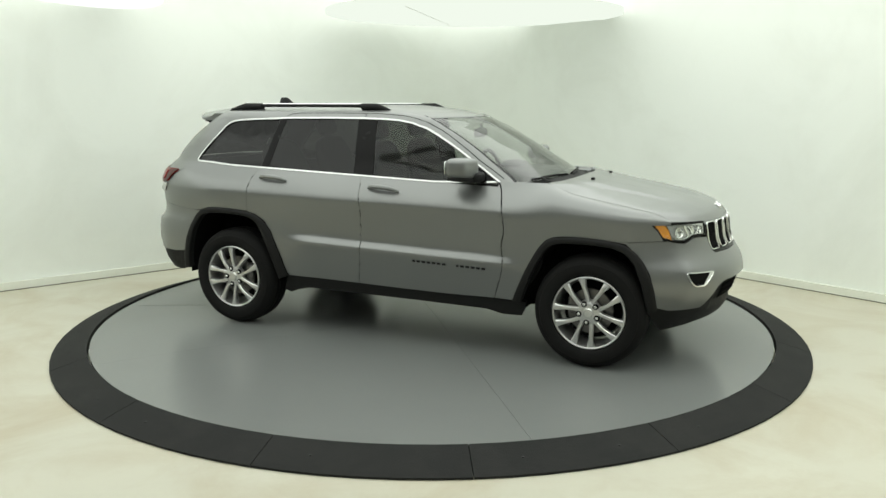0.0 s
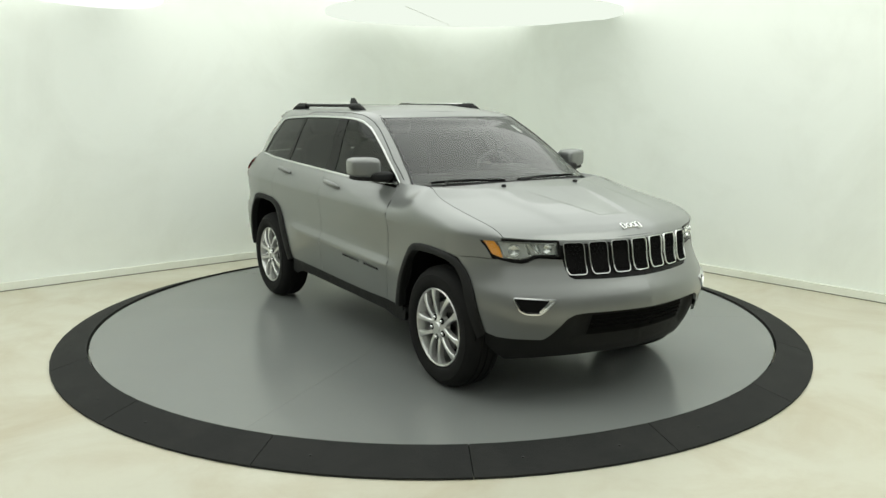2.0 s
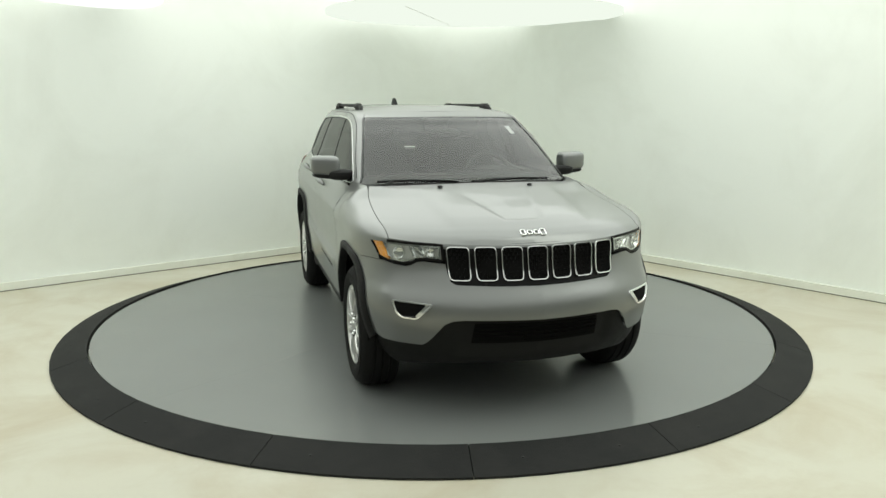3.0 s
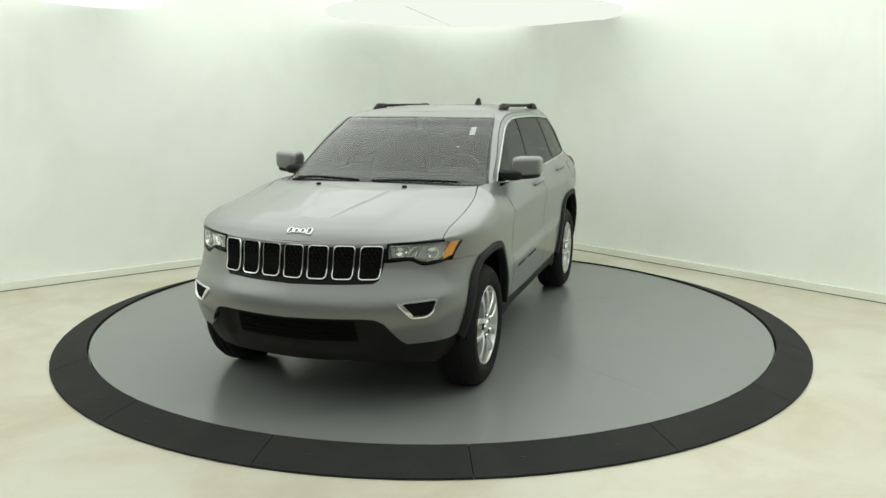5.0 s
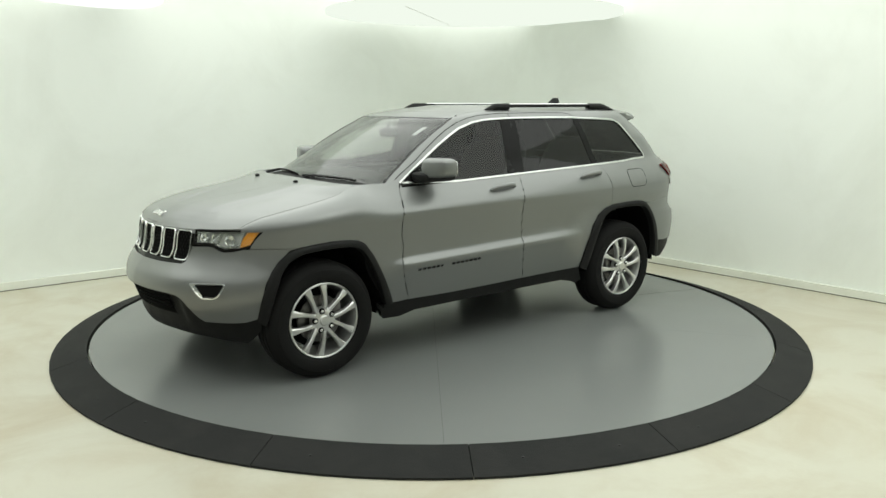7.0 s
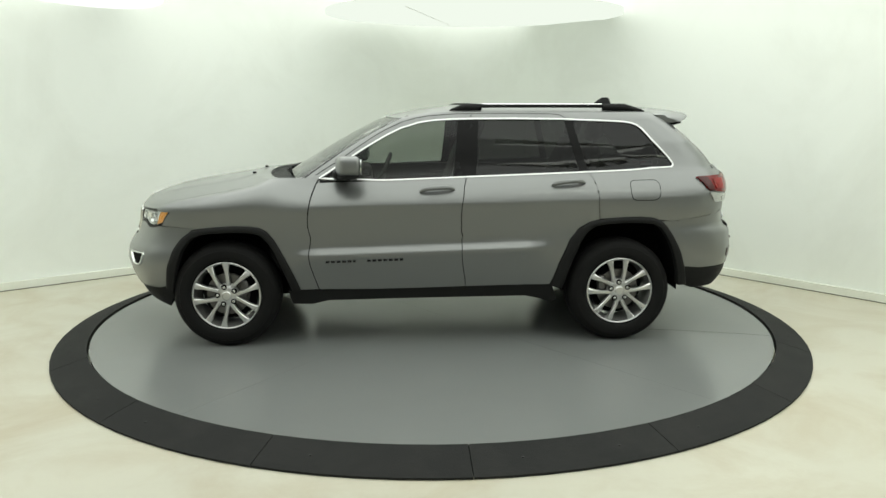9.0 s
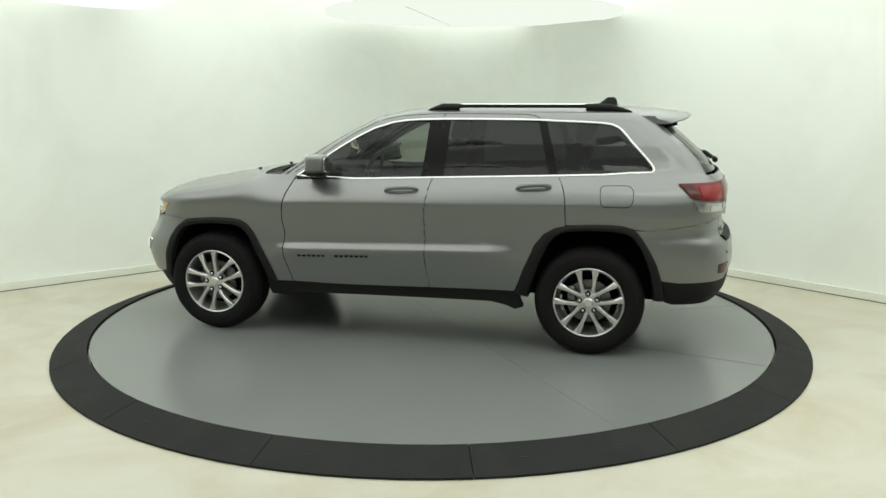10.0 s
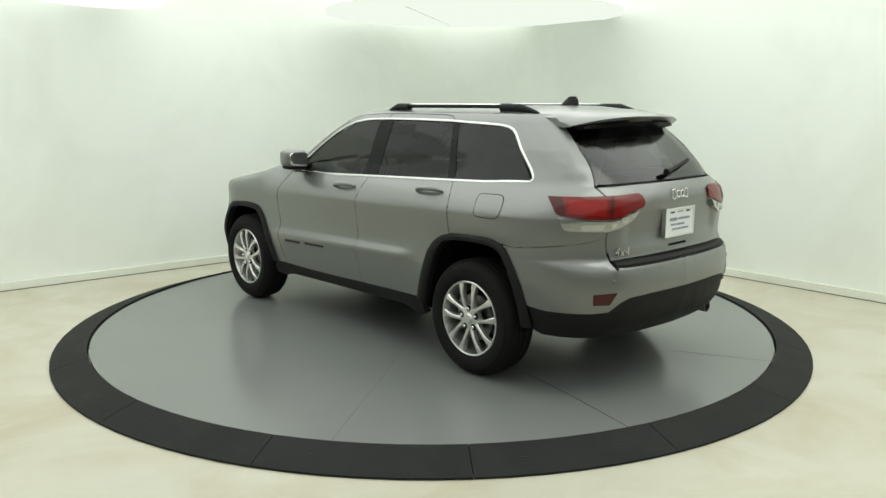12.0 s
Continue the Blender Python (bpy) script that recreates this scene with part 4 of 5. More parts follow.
        for s, z, r in ((2.19, 0.936, 0.034), (2.39, 0.945, 0.026)):
            c, q = LOW.at(s, z, -0.026), LOW.at(s, z, 0.0)
            ax = (q - c).normalized()
            bm = bmesh.new()
            lathe(bm, [(0.001, 0.002), (r * 0.75, 0.006), (r * 0.95, 0.020), (r, 0.022), (r * 1.06, 0.018), (r * 1.06, -0.005)], 24)
            rot = Vector((0, 1, 0)).rotation_difference(ax).to_matrix().to_4x4()
            bm.transform(Matrix.Translation(c) @ rot)
            if side < 0:
                bm.transform(Matrix.Diagonal((1, -1, 1, 1)))
            part("projector", bm, M_CHROME, lamp, "bright reflector bowl")
        for a, b in (((2.265, 0.978), (2.285, 0.915)), ((2.285, 0.978), (2.335, 0.925)), ((2.335, 0.972), (2.345, 0.925))):
            moulding("reflector_fin", LOW, [a, b], 0.018, 0.010, M_CHROME, side, off=-0.025, parent=lamp)
        # fog lamp
        fg = rounded([(2.118, 0.678), (2.150, 0.608), (2.185, 0.588), (2.275, 0.586), (2.378, 0.668)], 0.02, 3)
        hole = [(2.132, 0.670), (2.158, 0.612), (2.19, 0.598), (2.265, 0.597), (2.30, 0.625), (2.335, 0.668)]
        fog = panel("fog_lamp", LOW, hole, M_LINER, side, "fog-lamp pocket with chrome surround", off=0.003, fold=0.006, grid=0.04)
        moulding("fog_surround", LOW, fg, 0.014, 0.010, M_CHROME, side, closed=True, off=0.001, parent=fog, label="chrome surround")
        panel("fog_blade", LOW, [(2.275, 0.590), (2.375, 0.666), (2.338, 0.668), (2.268, 0.602)], M_CHROME, side, "chrome blade", off=0.006, fold=0.008, parent=fog, grid=0.05)
    # maker's badge on the nose: plain bright shapes
    bm = bmesh.new()
    for i, (w, h) in enumerate(((0.030, 0.050), (0.028, 0.032), (0.028, 0.032), (0.028, 0.044))):
        y = 0.060 - i * 0.040
        p = hood_point(0.055, y / 0.79)
        q = hood_point(0.075, y / 0.79)
        t = (q - p).normalized()
        n = Vector((0, 1, 0)).cross(t)
        n = n if n.x > 0 else -n
        o = p + n * 0.004
        ring = rounded([(-w / 2, -h / 2), (w / 2, -h / 2), (w / 2, h / 2), (-w / 2, h / 2)], 0.010, 3)
        pts = [o + Vector((0, 1, 0)) * a + t * b for a, b in ring]
        sweep(bm, pts, [n] * len(pts), 0.0075, 0.005, True)
    part("nose_badge", bm, M_CHROME, car, "bright badge of plain rounded shapes")


def build_rear():
    half = ([(LOW.s_rear, 0.845), (-2.936, 0.842), (-2.560, 0.830), (-2.541, 0.80), (-2.527, 0.80), (-2.505, 0.90), (-2.495, 0.987), (-2.290, 0.952)] + LX((-2.01, 0.9225), (-1.84, 0.903), (-1.757, 0.906), (-1.785, 0.885), (-1.845, 0.785), (-1.90, 0.682), (-1.94, 0.56))
            + [(-2.064, 0.545), (-2.354, 0.55), (-2.465, 0.555), (-2.541, 0.605), (-2.619, 0.632), (-2.837, 0.640), (LOW.s_rear, 0.640)])
    bmp = panel("rear_bumper", LOW, half, M_PAINT, label="silver painted rear bumper", sides=(1, -1), grid=0.04)
    low = ([(LOW.s_rear, 0.652), (-2.837, 0.652), (-2.619, 0.644), (-2.532, 0.615), (-2.456, 0.567), (-2.354, 0.560), (-2.064, 0.557)] + LX((-1.945, 0.56), (-1.975, 0.40)) + [(-2.095, 0.38), (-2.354, 0.375), (-2.638, 0.37), (LOW.s_rear, 0.365)])
    panel("rear_valance", LOW, low, M_PLASTIC, label="black plastic lower rear bumper", sides=(1, -1), off=-0.010, fold=0.09, grid=0.045)
    # step pad
    bm = bmesh.new()
    ys = np.linspace(-0.62, 0.62, 25)
    rows = []
    for y in ys:
        xo = LOW.at(LOW.sr(y, 0.82), 0.82).x
        xi = LOW.at(LOW.sr(y, 0.95), 0.95).x + 0.03
        rows.append([bm.verts.new((x, y, z)) for x, z in ((xo - 0.004, 0.795), (xo - 0.006, 0.832), (xo + 0.01, 0.848), (xi, 0.856), (xi, 0.80))])
    for a, b in zip(rows, rows[1:]):
        for k in range(4):
            bm.faces.new((a[k], a[k + 1], b[k + 1], b[k]))
    bm.faces.new(rows[0])
    bm.faces.new(rows[-1])
    part("step_pad", bm, M_PLASTIC, bmp, "black bumper step pad")
    gate = [(LOW.s_rear, 1.288), (LOW.sr(0.40, 1.285), 1.286), (LOW.sr(0.635, 1.28), 1.278), (-2.511, 1.20), (-2.514, 1.03), (-2.511, 0.93), (-2.532, 0.855), (-2.638, 0.858), (LOW.s_rear, 0.862)]
    tg = panel("tailgate", LOW, gate, M_PAINT, label="silver painted tailgate", sides=(1, -1), grid=0.04,
               bulge=lambda s, z: -0.022 / (1 + math.exp((s + 2.66) * 60)) / (1 + math.exp((0.94 - z) * 70)) / (1 + math.exp((z - 1.15) * 70)))
    # no hollow here: a dark sheet paints the latch recess's shade
    panel("gate_recess_shade", LOW, [(LOW.s_rear, 0.905), (-3.096, 0.905), (-3.086, 0.89), (LOW.s_rear, 0.89)], M_LINER, label="dark strip for the shade in the latch recess", sides=(1, -1), off=0.002, fold=0.003, parent=tg)
    for side in (1, -1):
        red = rounded([(-2.095, 1.222), (-2.110, 1.205), (-2.178, 1.125), (-2.354, 1.106), (-2.522, 1.098), (-2.599, 1.110), (-2.698, 1.142), (-2.782, 1.158), (-2.797, 1.178), (-2.772, 1.222), (-2.737, 1.236), (-2.446, 1.228)], 0.02, 2)
        lamp = panel("tail_lamp", LOW, red, M_RED, side, "red tail lamp with clear lower strip", off=0.012, fold=0.03, grid=0.04)
        panel("dark_end", LOW, [(-2.101, 1.218), (-2.180, 1.130), (-2.236, 1.124), (-2.190, 1.218)], M_RED2, side, "darker red outer end", off=0.015, fold=0.004, parent=lamp)
        panel("lamp_joint", LOW, [(-2.498, 1.226), (-2.505, 1.102), (-2.527, 1.102), (-2.522, 1.226)], M_RED2, side, "dark joint", off=0.0145, fold=0.004, parent=lamp)
        bm = bmesh.new()
        skin(bm, LOW, rounded([(-2.230, 1.205), (-2.245, 1.135), (-2.475, 1.118), (-2.475, 1.205)], 0.015, 2), off=0.016, fold=0.004, sides=(side,), grid=0.05)
        part("brake_panel", bm, M_RED3, lamp, "brighter red brake panel")
        clear = rounded([(-2.184, 1.112), (-2.236, 1.042), (-2.272, 1.036), (-2.503, 1.028), (-2.589, 1.044), (-2.698, 1.088), (-2.752, 1.142), (-2.698, 1.128), (-2.599, 1.098), (-2.522, 1.086), (-2.354, 1.094)], 0.012, 2)
        panel("reverse_lens", LOW, clear, M_CLEAR, side, "clear and chrome reversing lens", off=0.010, fold=0.03, grid=0.04, parent=lamp)
        for a, b in ((-2.326, -2.484), (-2.517, -2.570), (-2.589, -2.658)):
            z0 = 1.056 + max(0, (-2.55 - b)) * 0.30
            panel("lens_cell", LOW, rounded([(a, z0 + 0.018), (b, z0 + 0.02), (b + 0.01, z0 - 0.014), (a - 0.01, z0 - 0.014)], 0.01, 2), M_SATIN, side, "chrome cell", off=0.013, fold=0.003, parent=lamp)
        panel("reflector", LOW, rounded([(-2.354, 0.668), (-2.357, 0.602), (-2.465, 0.600), (-2.517, 0.672)], 0.008, 2), M_RED2, side, "dark red bumper reflector", off=0.004, fold=0.012, parent=bmp)
        bm = bmesh.new()
        p = LOW.at(-2.494, 0.74, 0.002)
        blob(bm, (p.x, p.y * side, p.z), (0.012, 0.02, 0.02), 2.0, 10, 6)
        part("parking_sensor", bm, M_PAINT, bmp)
    # plate with unreadable print as bars
    plate = bmesh.new()
    box(plate, (-2.420, -0.155, 0.955), (-2.404, 0.155, 1.118))
    pl = part("number_plate", plate, M_PAPER, car, "white dealer plate with bars of print", smooth=False)
    pl.location.x = 0.008
    for y0, y1, z0, z1, m in ((-0.11, 0.02, 1.050, 1.064, M_PRINT), (0.035, 0.115, 1.046, 1.066, M_PRINT), (-0.05, 0.03, 1.016, 1.028, M_PRINT), (0.045, 0.10, 1.018, 1.028, M_PRINT), (-0.10, 0.085, 0.988, 0.998, M_PRINT), (-0.11, -0.07, 1.095, 1.105, M_LINER), (0.07, 0.11, 1.095, 1.105, M_LINER), (-0.03, 0.03, 1.098, 1.104, M_PRINT)):
        b = bmesh.new()
        box(b, (-2.4235, y0, z0), (-2.4195, y1, z1))
        part("print_bar", b, m, pl, smooth=False)
    b = bmesh.new()
    for y0, y1, z0, z1 in ((-0.165, 0.165, 1.115, 1.128), (-0.165, 0.165, 0.945, 0.958), (-0.165, -0.152, 0.958, 1.115), (0.152, 0.165, 0.958, 1.115)):
        box(b, (-2.424, y0, z0), (-2.395, y1, z1))
    part("plate_frame", b, M_CHROME, pl, "thin bright frame")
    # maker's badge on the tailgate: plain shapes
    bm = bmesh.new()
    for i, (w, h) in enumerate(((0.034, 0.062), (0.032, 0.040), (0.032, 0.040), (0.032, 0.054))):
        y = 0.066 - i * 0.046
        o = LOW.at(LOW.sr(y, 1.212), 1.212)
        o = Vector((o.x - 0.003, y, 1.212))
        n = Vector((-1, 0, 0.05)).normalized()
        ring = rounded([(-w / 2, -h / 2), (w / 2, -h / 2), (w / 2, h / 2), (-w / 2, h / 2)], 0.011, 3)
        pts = [o + Vector((0, 1, 0)) * a + Vector((0.05, 0, 1)) * b for a, b in ring]
        sweep(bm, pts, [n] * len(pts), 0.008, 0.005, True)
    part("tail_badge", bm, M_CHROME, tg, "bright badge of plain rounded shapes")
    cu = bpy.data.curves.new("four_badge", "FONT")
    cu.body, cu.size, cu.extrude, cu.shear = "4x4", 0.078, 0.003, 0.15
    tmp = bpy.data.objects.new("four_badge", cu)
    me = bpy.data.meshes.new_from_object(tmp)
    bpy.data.objects.remove(tmp)
    me.materials.append(M_SATIN)
    ob = new("drive_badge", me)
    p = LOW.at(LOW.sr(0.58, 0.895), 0.895, 0.006)
    q = LOW.at(LOW.sr(0.44, 0.895), 0.895, 0.006)
    d = (q - p).normalized()
    up = Vector((0, 0, 1))
    ob.parent = tg
    ob.matrix_local = Matrix.Translation(p + Vector((0, 0.015, -0.02))) @ Matrix((d, up, d.cross(up))).transposed().to_4x4()
    ob["label"] = "bright 4x4 badge"
    # exhaust tip
    b = bmesh.new()
    lathe(b, [(0.034, -0.09), (0.038, -0.09), (0.038, 0.09), (0.032, 0.09), (0.030, -0.05)], 20)
    b.transform(pose(-2.27, -0.50, 0.385, 0, 0, 90))
    part("exhaust_tip", b, M_BRAKE, car, "dark steel exhaust tip")


# window line (x, z)
WIN_TOP = [(0.775, 1.222), (0.70, 1.270), (0.545, 1.372), (0.386, 1.472), (0.27, 1.537), (0.174, 1.583), (0.047, 1.622), (-0.079, 1.641), (-0.20, 1.648), (-0.361, 1.652), (-0.669, 1.653), (-1.047, 1.649),
           (-1.343, 1.637), (-1.50, 1.629), (-1.565, 1.620), (-1.61, 1.603), (-1.645, 1.575), (-1.71, 1.500), (-1.80, 1.405), (-1.862, 1.330), (-1.868, 1.310), (-1.855, 1.296)]


def win_low(x):
    return belt(x) + 0.004 if x > -1.7 else 1.290


def build_top(side):
    # painted frame round the side glass: pillar, roof side and rear pillar in one sheet
    edge = [(TOP.sx(0.80, 1.20), 1.20), (TOP.sf(0.755, 1.225), 1.225), (TOP.sf(0.712, 1.36), 1.36), (TOP.sf(0.674, 1.48), 1.48), (TOP.sf(0.640, 1.58), 1.58), (TOP.sf(0.618, 1.645), 1.645), (TOP.sf(0.585, 1.685), 1.685), (TOP.sf(0.575, 1.70), 1.70)]
    back = [(TOP.sr(0.50, 1.70), 1.70), (TOP.sr(0.54, 1.60), 1.60), (TOP.sr(0.585, 1.45), 1.45), (TOP.sr(0.635, 1.29), 1.29), (TOP.sr(0.655, 1.262), 1.262)]
    win = TX((0.79, 1.205)) + TX(*WIN_TOP) + TX((-1.84, 1.270))
    bm = bmesh.new()
    for a, b, n in ((win[:7], edge, 30), (win[6:16], [edge[-1], back[0]], 44), (win[15:], back, 26)):
        loft_skin(bm, TOP, a, b, n, 7, side)
    bmesh.ops.remove_doubles(bm, verts=bm.verts[:], dist=0.0006)
    part("body_side_frame", bm, M_PAINT, car, "silver painted pillars and roof side")
    # door-frame shut line over the windows
    shut = [(0.80, 1.245), (0.604, 1.368), (0.388, 1.514), (0.28, 1.575), (0.175, 1.623), (0.07, 1.655), (-0.037, 1.674), (-0.248, 1.688), (-0.6, 1.690), (-0.95, 1.688), (-1.02, 1.68), (-1.065, 1.655)]
    moulding("door_shut_line", TOP, TX(*shut), 0.007, 0.0012, M_GAP, side, off=0.0)
    moulding("door_shut_line", TOP, TX((-0.362, 1.655), (-0.364, 1.688)), 0.006, 0.0012, M_GAP, side, off=0.0)
    # chrome line round the glass
    ring = [(x, z) for x, z in WIN_TOP] + [(x, win_low(x)) for x in (-1.7, -1.5, -0.9, -0.3, 0.3)]
    moulding("window_trim", TOP, TX(*ring), 0.016, 0.004, M_SATIN, side, closed=True, off=0.0, label="chrome window line")
    # glass and black pillars
    zt = lambda x: float(np.interp(-x, [-p[0] for p in WIN_TOP[:-3]], [p[1] for p in WIN_TOP[:-3]]))
    def strip(xa_low, xa_top, xb_low, xb_top):
        top = [(x, z) for x, z in WIN_TOP[:-3] if xb_top < x < xa_top]
        a = [(xa_low, win_low(xa_low)), (xa_top, zt(xa_top))]
        b = [(xb_top, zt(xb_top)), (xb_low, win_low(xb_low))]
        lowx = [x for x in (-1.5, -1.2, -0.9, -0.6, -0.3, 0.0, 0.3, 0.6) if xb_low < x < xa_low]
        a = [(a[0][0] + (a[1][0] - a[0][0]) * k / 8, a[0][1] + (a[1][1] - a[0][1]) * k / 8) for k in range(9)]
        b = [(b[0][0] + (b[1][0] - b[0][0]) * k / 8, b[0][1] + (b[1][1] - b[0][1]) * k / 8) for k in range(9)]
        return TX(*(a + top + b + [(x, win_low(x)) for x in lowx]))
    for nm, args, m, lab in (("front_side_window", (0.765, 0.76, -0.215, -0.255), M_SIDEGLASS, "lightly tinted front side window"),
                             ("rear_side_window", (-0.375, -0.405, -1.155, -1.055), M_PRIVACY, "dark tinted rear side window")):
        g = panel(nm, TOP, strip(*args), m, side, lab, off=-0.008, fold=0.0)
        g.visible_shadow = False
    qtop = [(x, z) for x, z in WIN_TOP if x < -1.10]
    front = [(-1.215 + 0.11 * k / 8, win_low(-1.215) + (zt(-1.105) - win_low(-1.215)) * k / 8) for k in range(9)]
    quarter = TX(*(front + qtop + [(-1.7, 1.290), (-1.5, win_low(-1.5))]))
    g = panel("quarter_window", TOP, quarter, M_PRIVACY, side, "dark tinted rear quarter window", off=-0.008, fold=0.0)
    g.visible_shadow = False
    panel("pillar_cover", TOP, strip(-0.212, -0.252, -0.378, -0.408), M_PILLAR, side, "gloss black pillar cover", off=-0.005, fold=0.01)
    panel("pillar_cover", TOP, strip(-1.150, -1.050, -1.218, -1.108), M_PILLAR, side, "gloss black pillar cover", off=-0.005, fold=0.01)
    panel("mirror_sail", TOP, TX((0.765, win_low(0.765)), (0.70, 1.268), (0.60, 1.335), (0.575, win_low(0.575))), M_PILLAR, side, "black mirror base panel", off=-0.004, fold=0.01)
    # door mirror
    mir = new("door_mirror")
    mir.parent = car
    bm = bmesh.new()
    shape = lambda p: Vector((p.x * (1.0 - 0.25 * (p.y * side / 0.205 + 0.5)) - 0.03 * (p.y * side / 0.205), p.y, p.z * (1 - 0.10 * (p.y * side) / 0.12) + 0.008 * (p.y * side) / 0.12))
    blob(bm, (0.550, side * 0.965, 1.322), (0.19, 0.205, 0.145), 4.6, 28, 16, shape)
    part("mirror_cap", bm, M_PAINT, mir, "silver painted mirror housing")
    bm = bmesh.new()
    blob(bm, (0.550, side * 0.960, 1.250), (0.18, 0.19, 0.040), 3.2, 24, 10, shape)
    blob(bm, (0.61, side * 0.855, 1.258), (0.13, 0.19, 0.075), 3.0, 16, 8)
    part("mirror_foot", bm, M_PLASTIC, mir, "black plastic mirror foot")
    bm = bmesh.new()
    blob(bm, (0.459, side * 0.965, 1.322), (0.012, 0.165, 0.11), 5.0, 20, 8)
    part("mirror_glass", bm, M_CHROME, mir, "mirror glass")
    # roof rail
    rail = new("roof_rail")
    rail.parent = car
    ry = lambda x: 0.555 - 0.02 * max(0, -0.9 - x)
    bm = bmesh.new()
    xs = np.linspace(-0.22, -1.66, 34)
    rod(bm, [Vector((x, side * ry(x), 1.700 + 0.042 * min(1, (1 - abs((x + 0.94) / 0.72) ** 8)) + 0.004)) for x in xs], 0.014, 10)
    part("rail_bar", bm, M_PLASTIC, rail, "dark rail bar")
    bm = bmesh.new()
    pts = [Vector((x, side * (ry(x) + 0.001), 1.759)) for x in np.linspace(-0.46, -1.37, 14)]
    sweep(bm, pts, [Vector((0, side * 0.5, 0.87))] * 14, 0.013, 0.004)
    part("rail_strip", bm, M_CHROME, rail, "bright strip on the rail")
    for x0, x1 in ((-0.19, -0.44), (-1.375, -1.70)):
        bm = bmesh.new()
        n = 14
        pts = [Vector((x0 + (x1 - x0) * i / n, side * ry(x0), 0)) for i in range(n + 1)]
        prof = (lambda t: min(1, t * 2.0) ** 0.8) if x0 > -1 else (lambda t: min(1, (1 - t) * 2.0) ** 0.8)
        for i, p in enumerate(pts):
            p.z = 1.702 + 0.048 * prof(i / n) * 0.75
        rod(bm, pts, [0.008 + 0.019 * prof(i / n) for i in range(n + 1)], 10)
        part("rail_foot", bm, M_PLASTIC, rail, "black plastic rail foot")


def cap(zedge, dome, material, name, inset=0.0, drop=0.0, label=""):
    """The roof: the outline of the greenhouse at zedge closed with a shallow dome."""
    bm = bmesh.new()
    ss = np.linspace(TOP.s_rear, TOP.s_front, 90)
    rows = []
    for s in ss:
        x, y = TOP.flat(s, zedge)
        m = min(1, max(0, (0.13 - x) / 0.40)) ** 0.8 * min(1, max(0.12, (x + 1.95) / 0.35)) ** 0.6
        rows.append([bm.verts.new((x - inset * (1 if x > 0 else -1), (y - inset) * t, zedge - drop + dome * m * (1 - abs(t) ** 2.6))) for t in np.linspace(-1, 1, 31)])
    for a, b in zip(rows, rows[1:]):
        for k in range(30):
            bm.faces.new((a[k], a[k + 1], b[k + 1], b[k]))
    bmesh.ops.remove_doubles(bm, verts=bm.verts[:], dist=0.0008)
    return part(name, bm, material, car, label, angle=50)


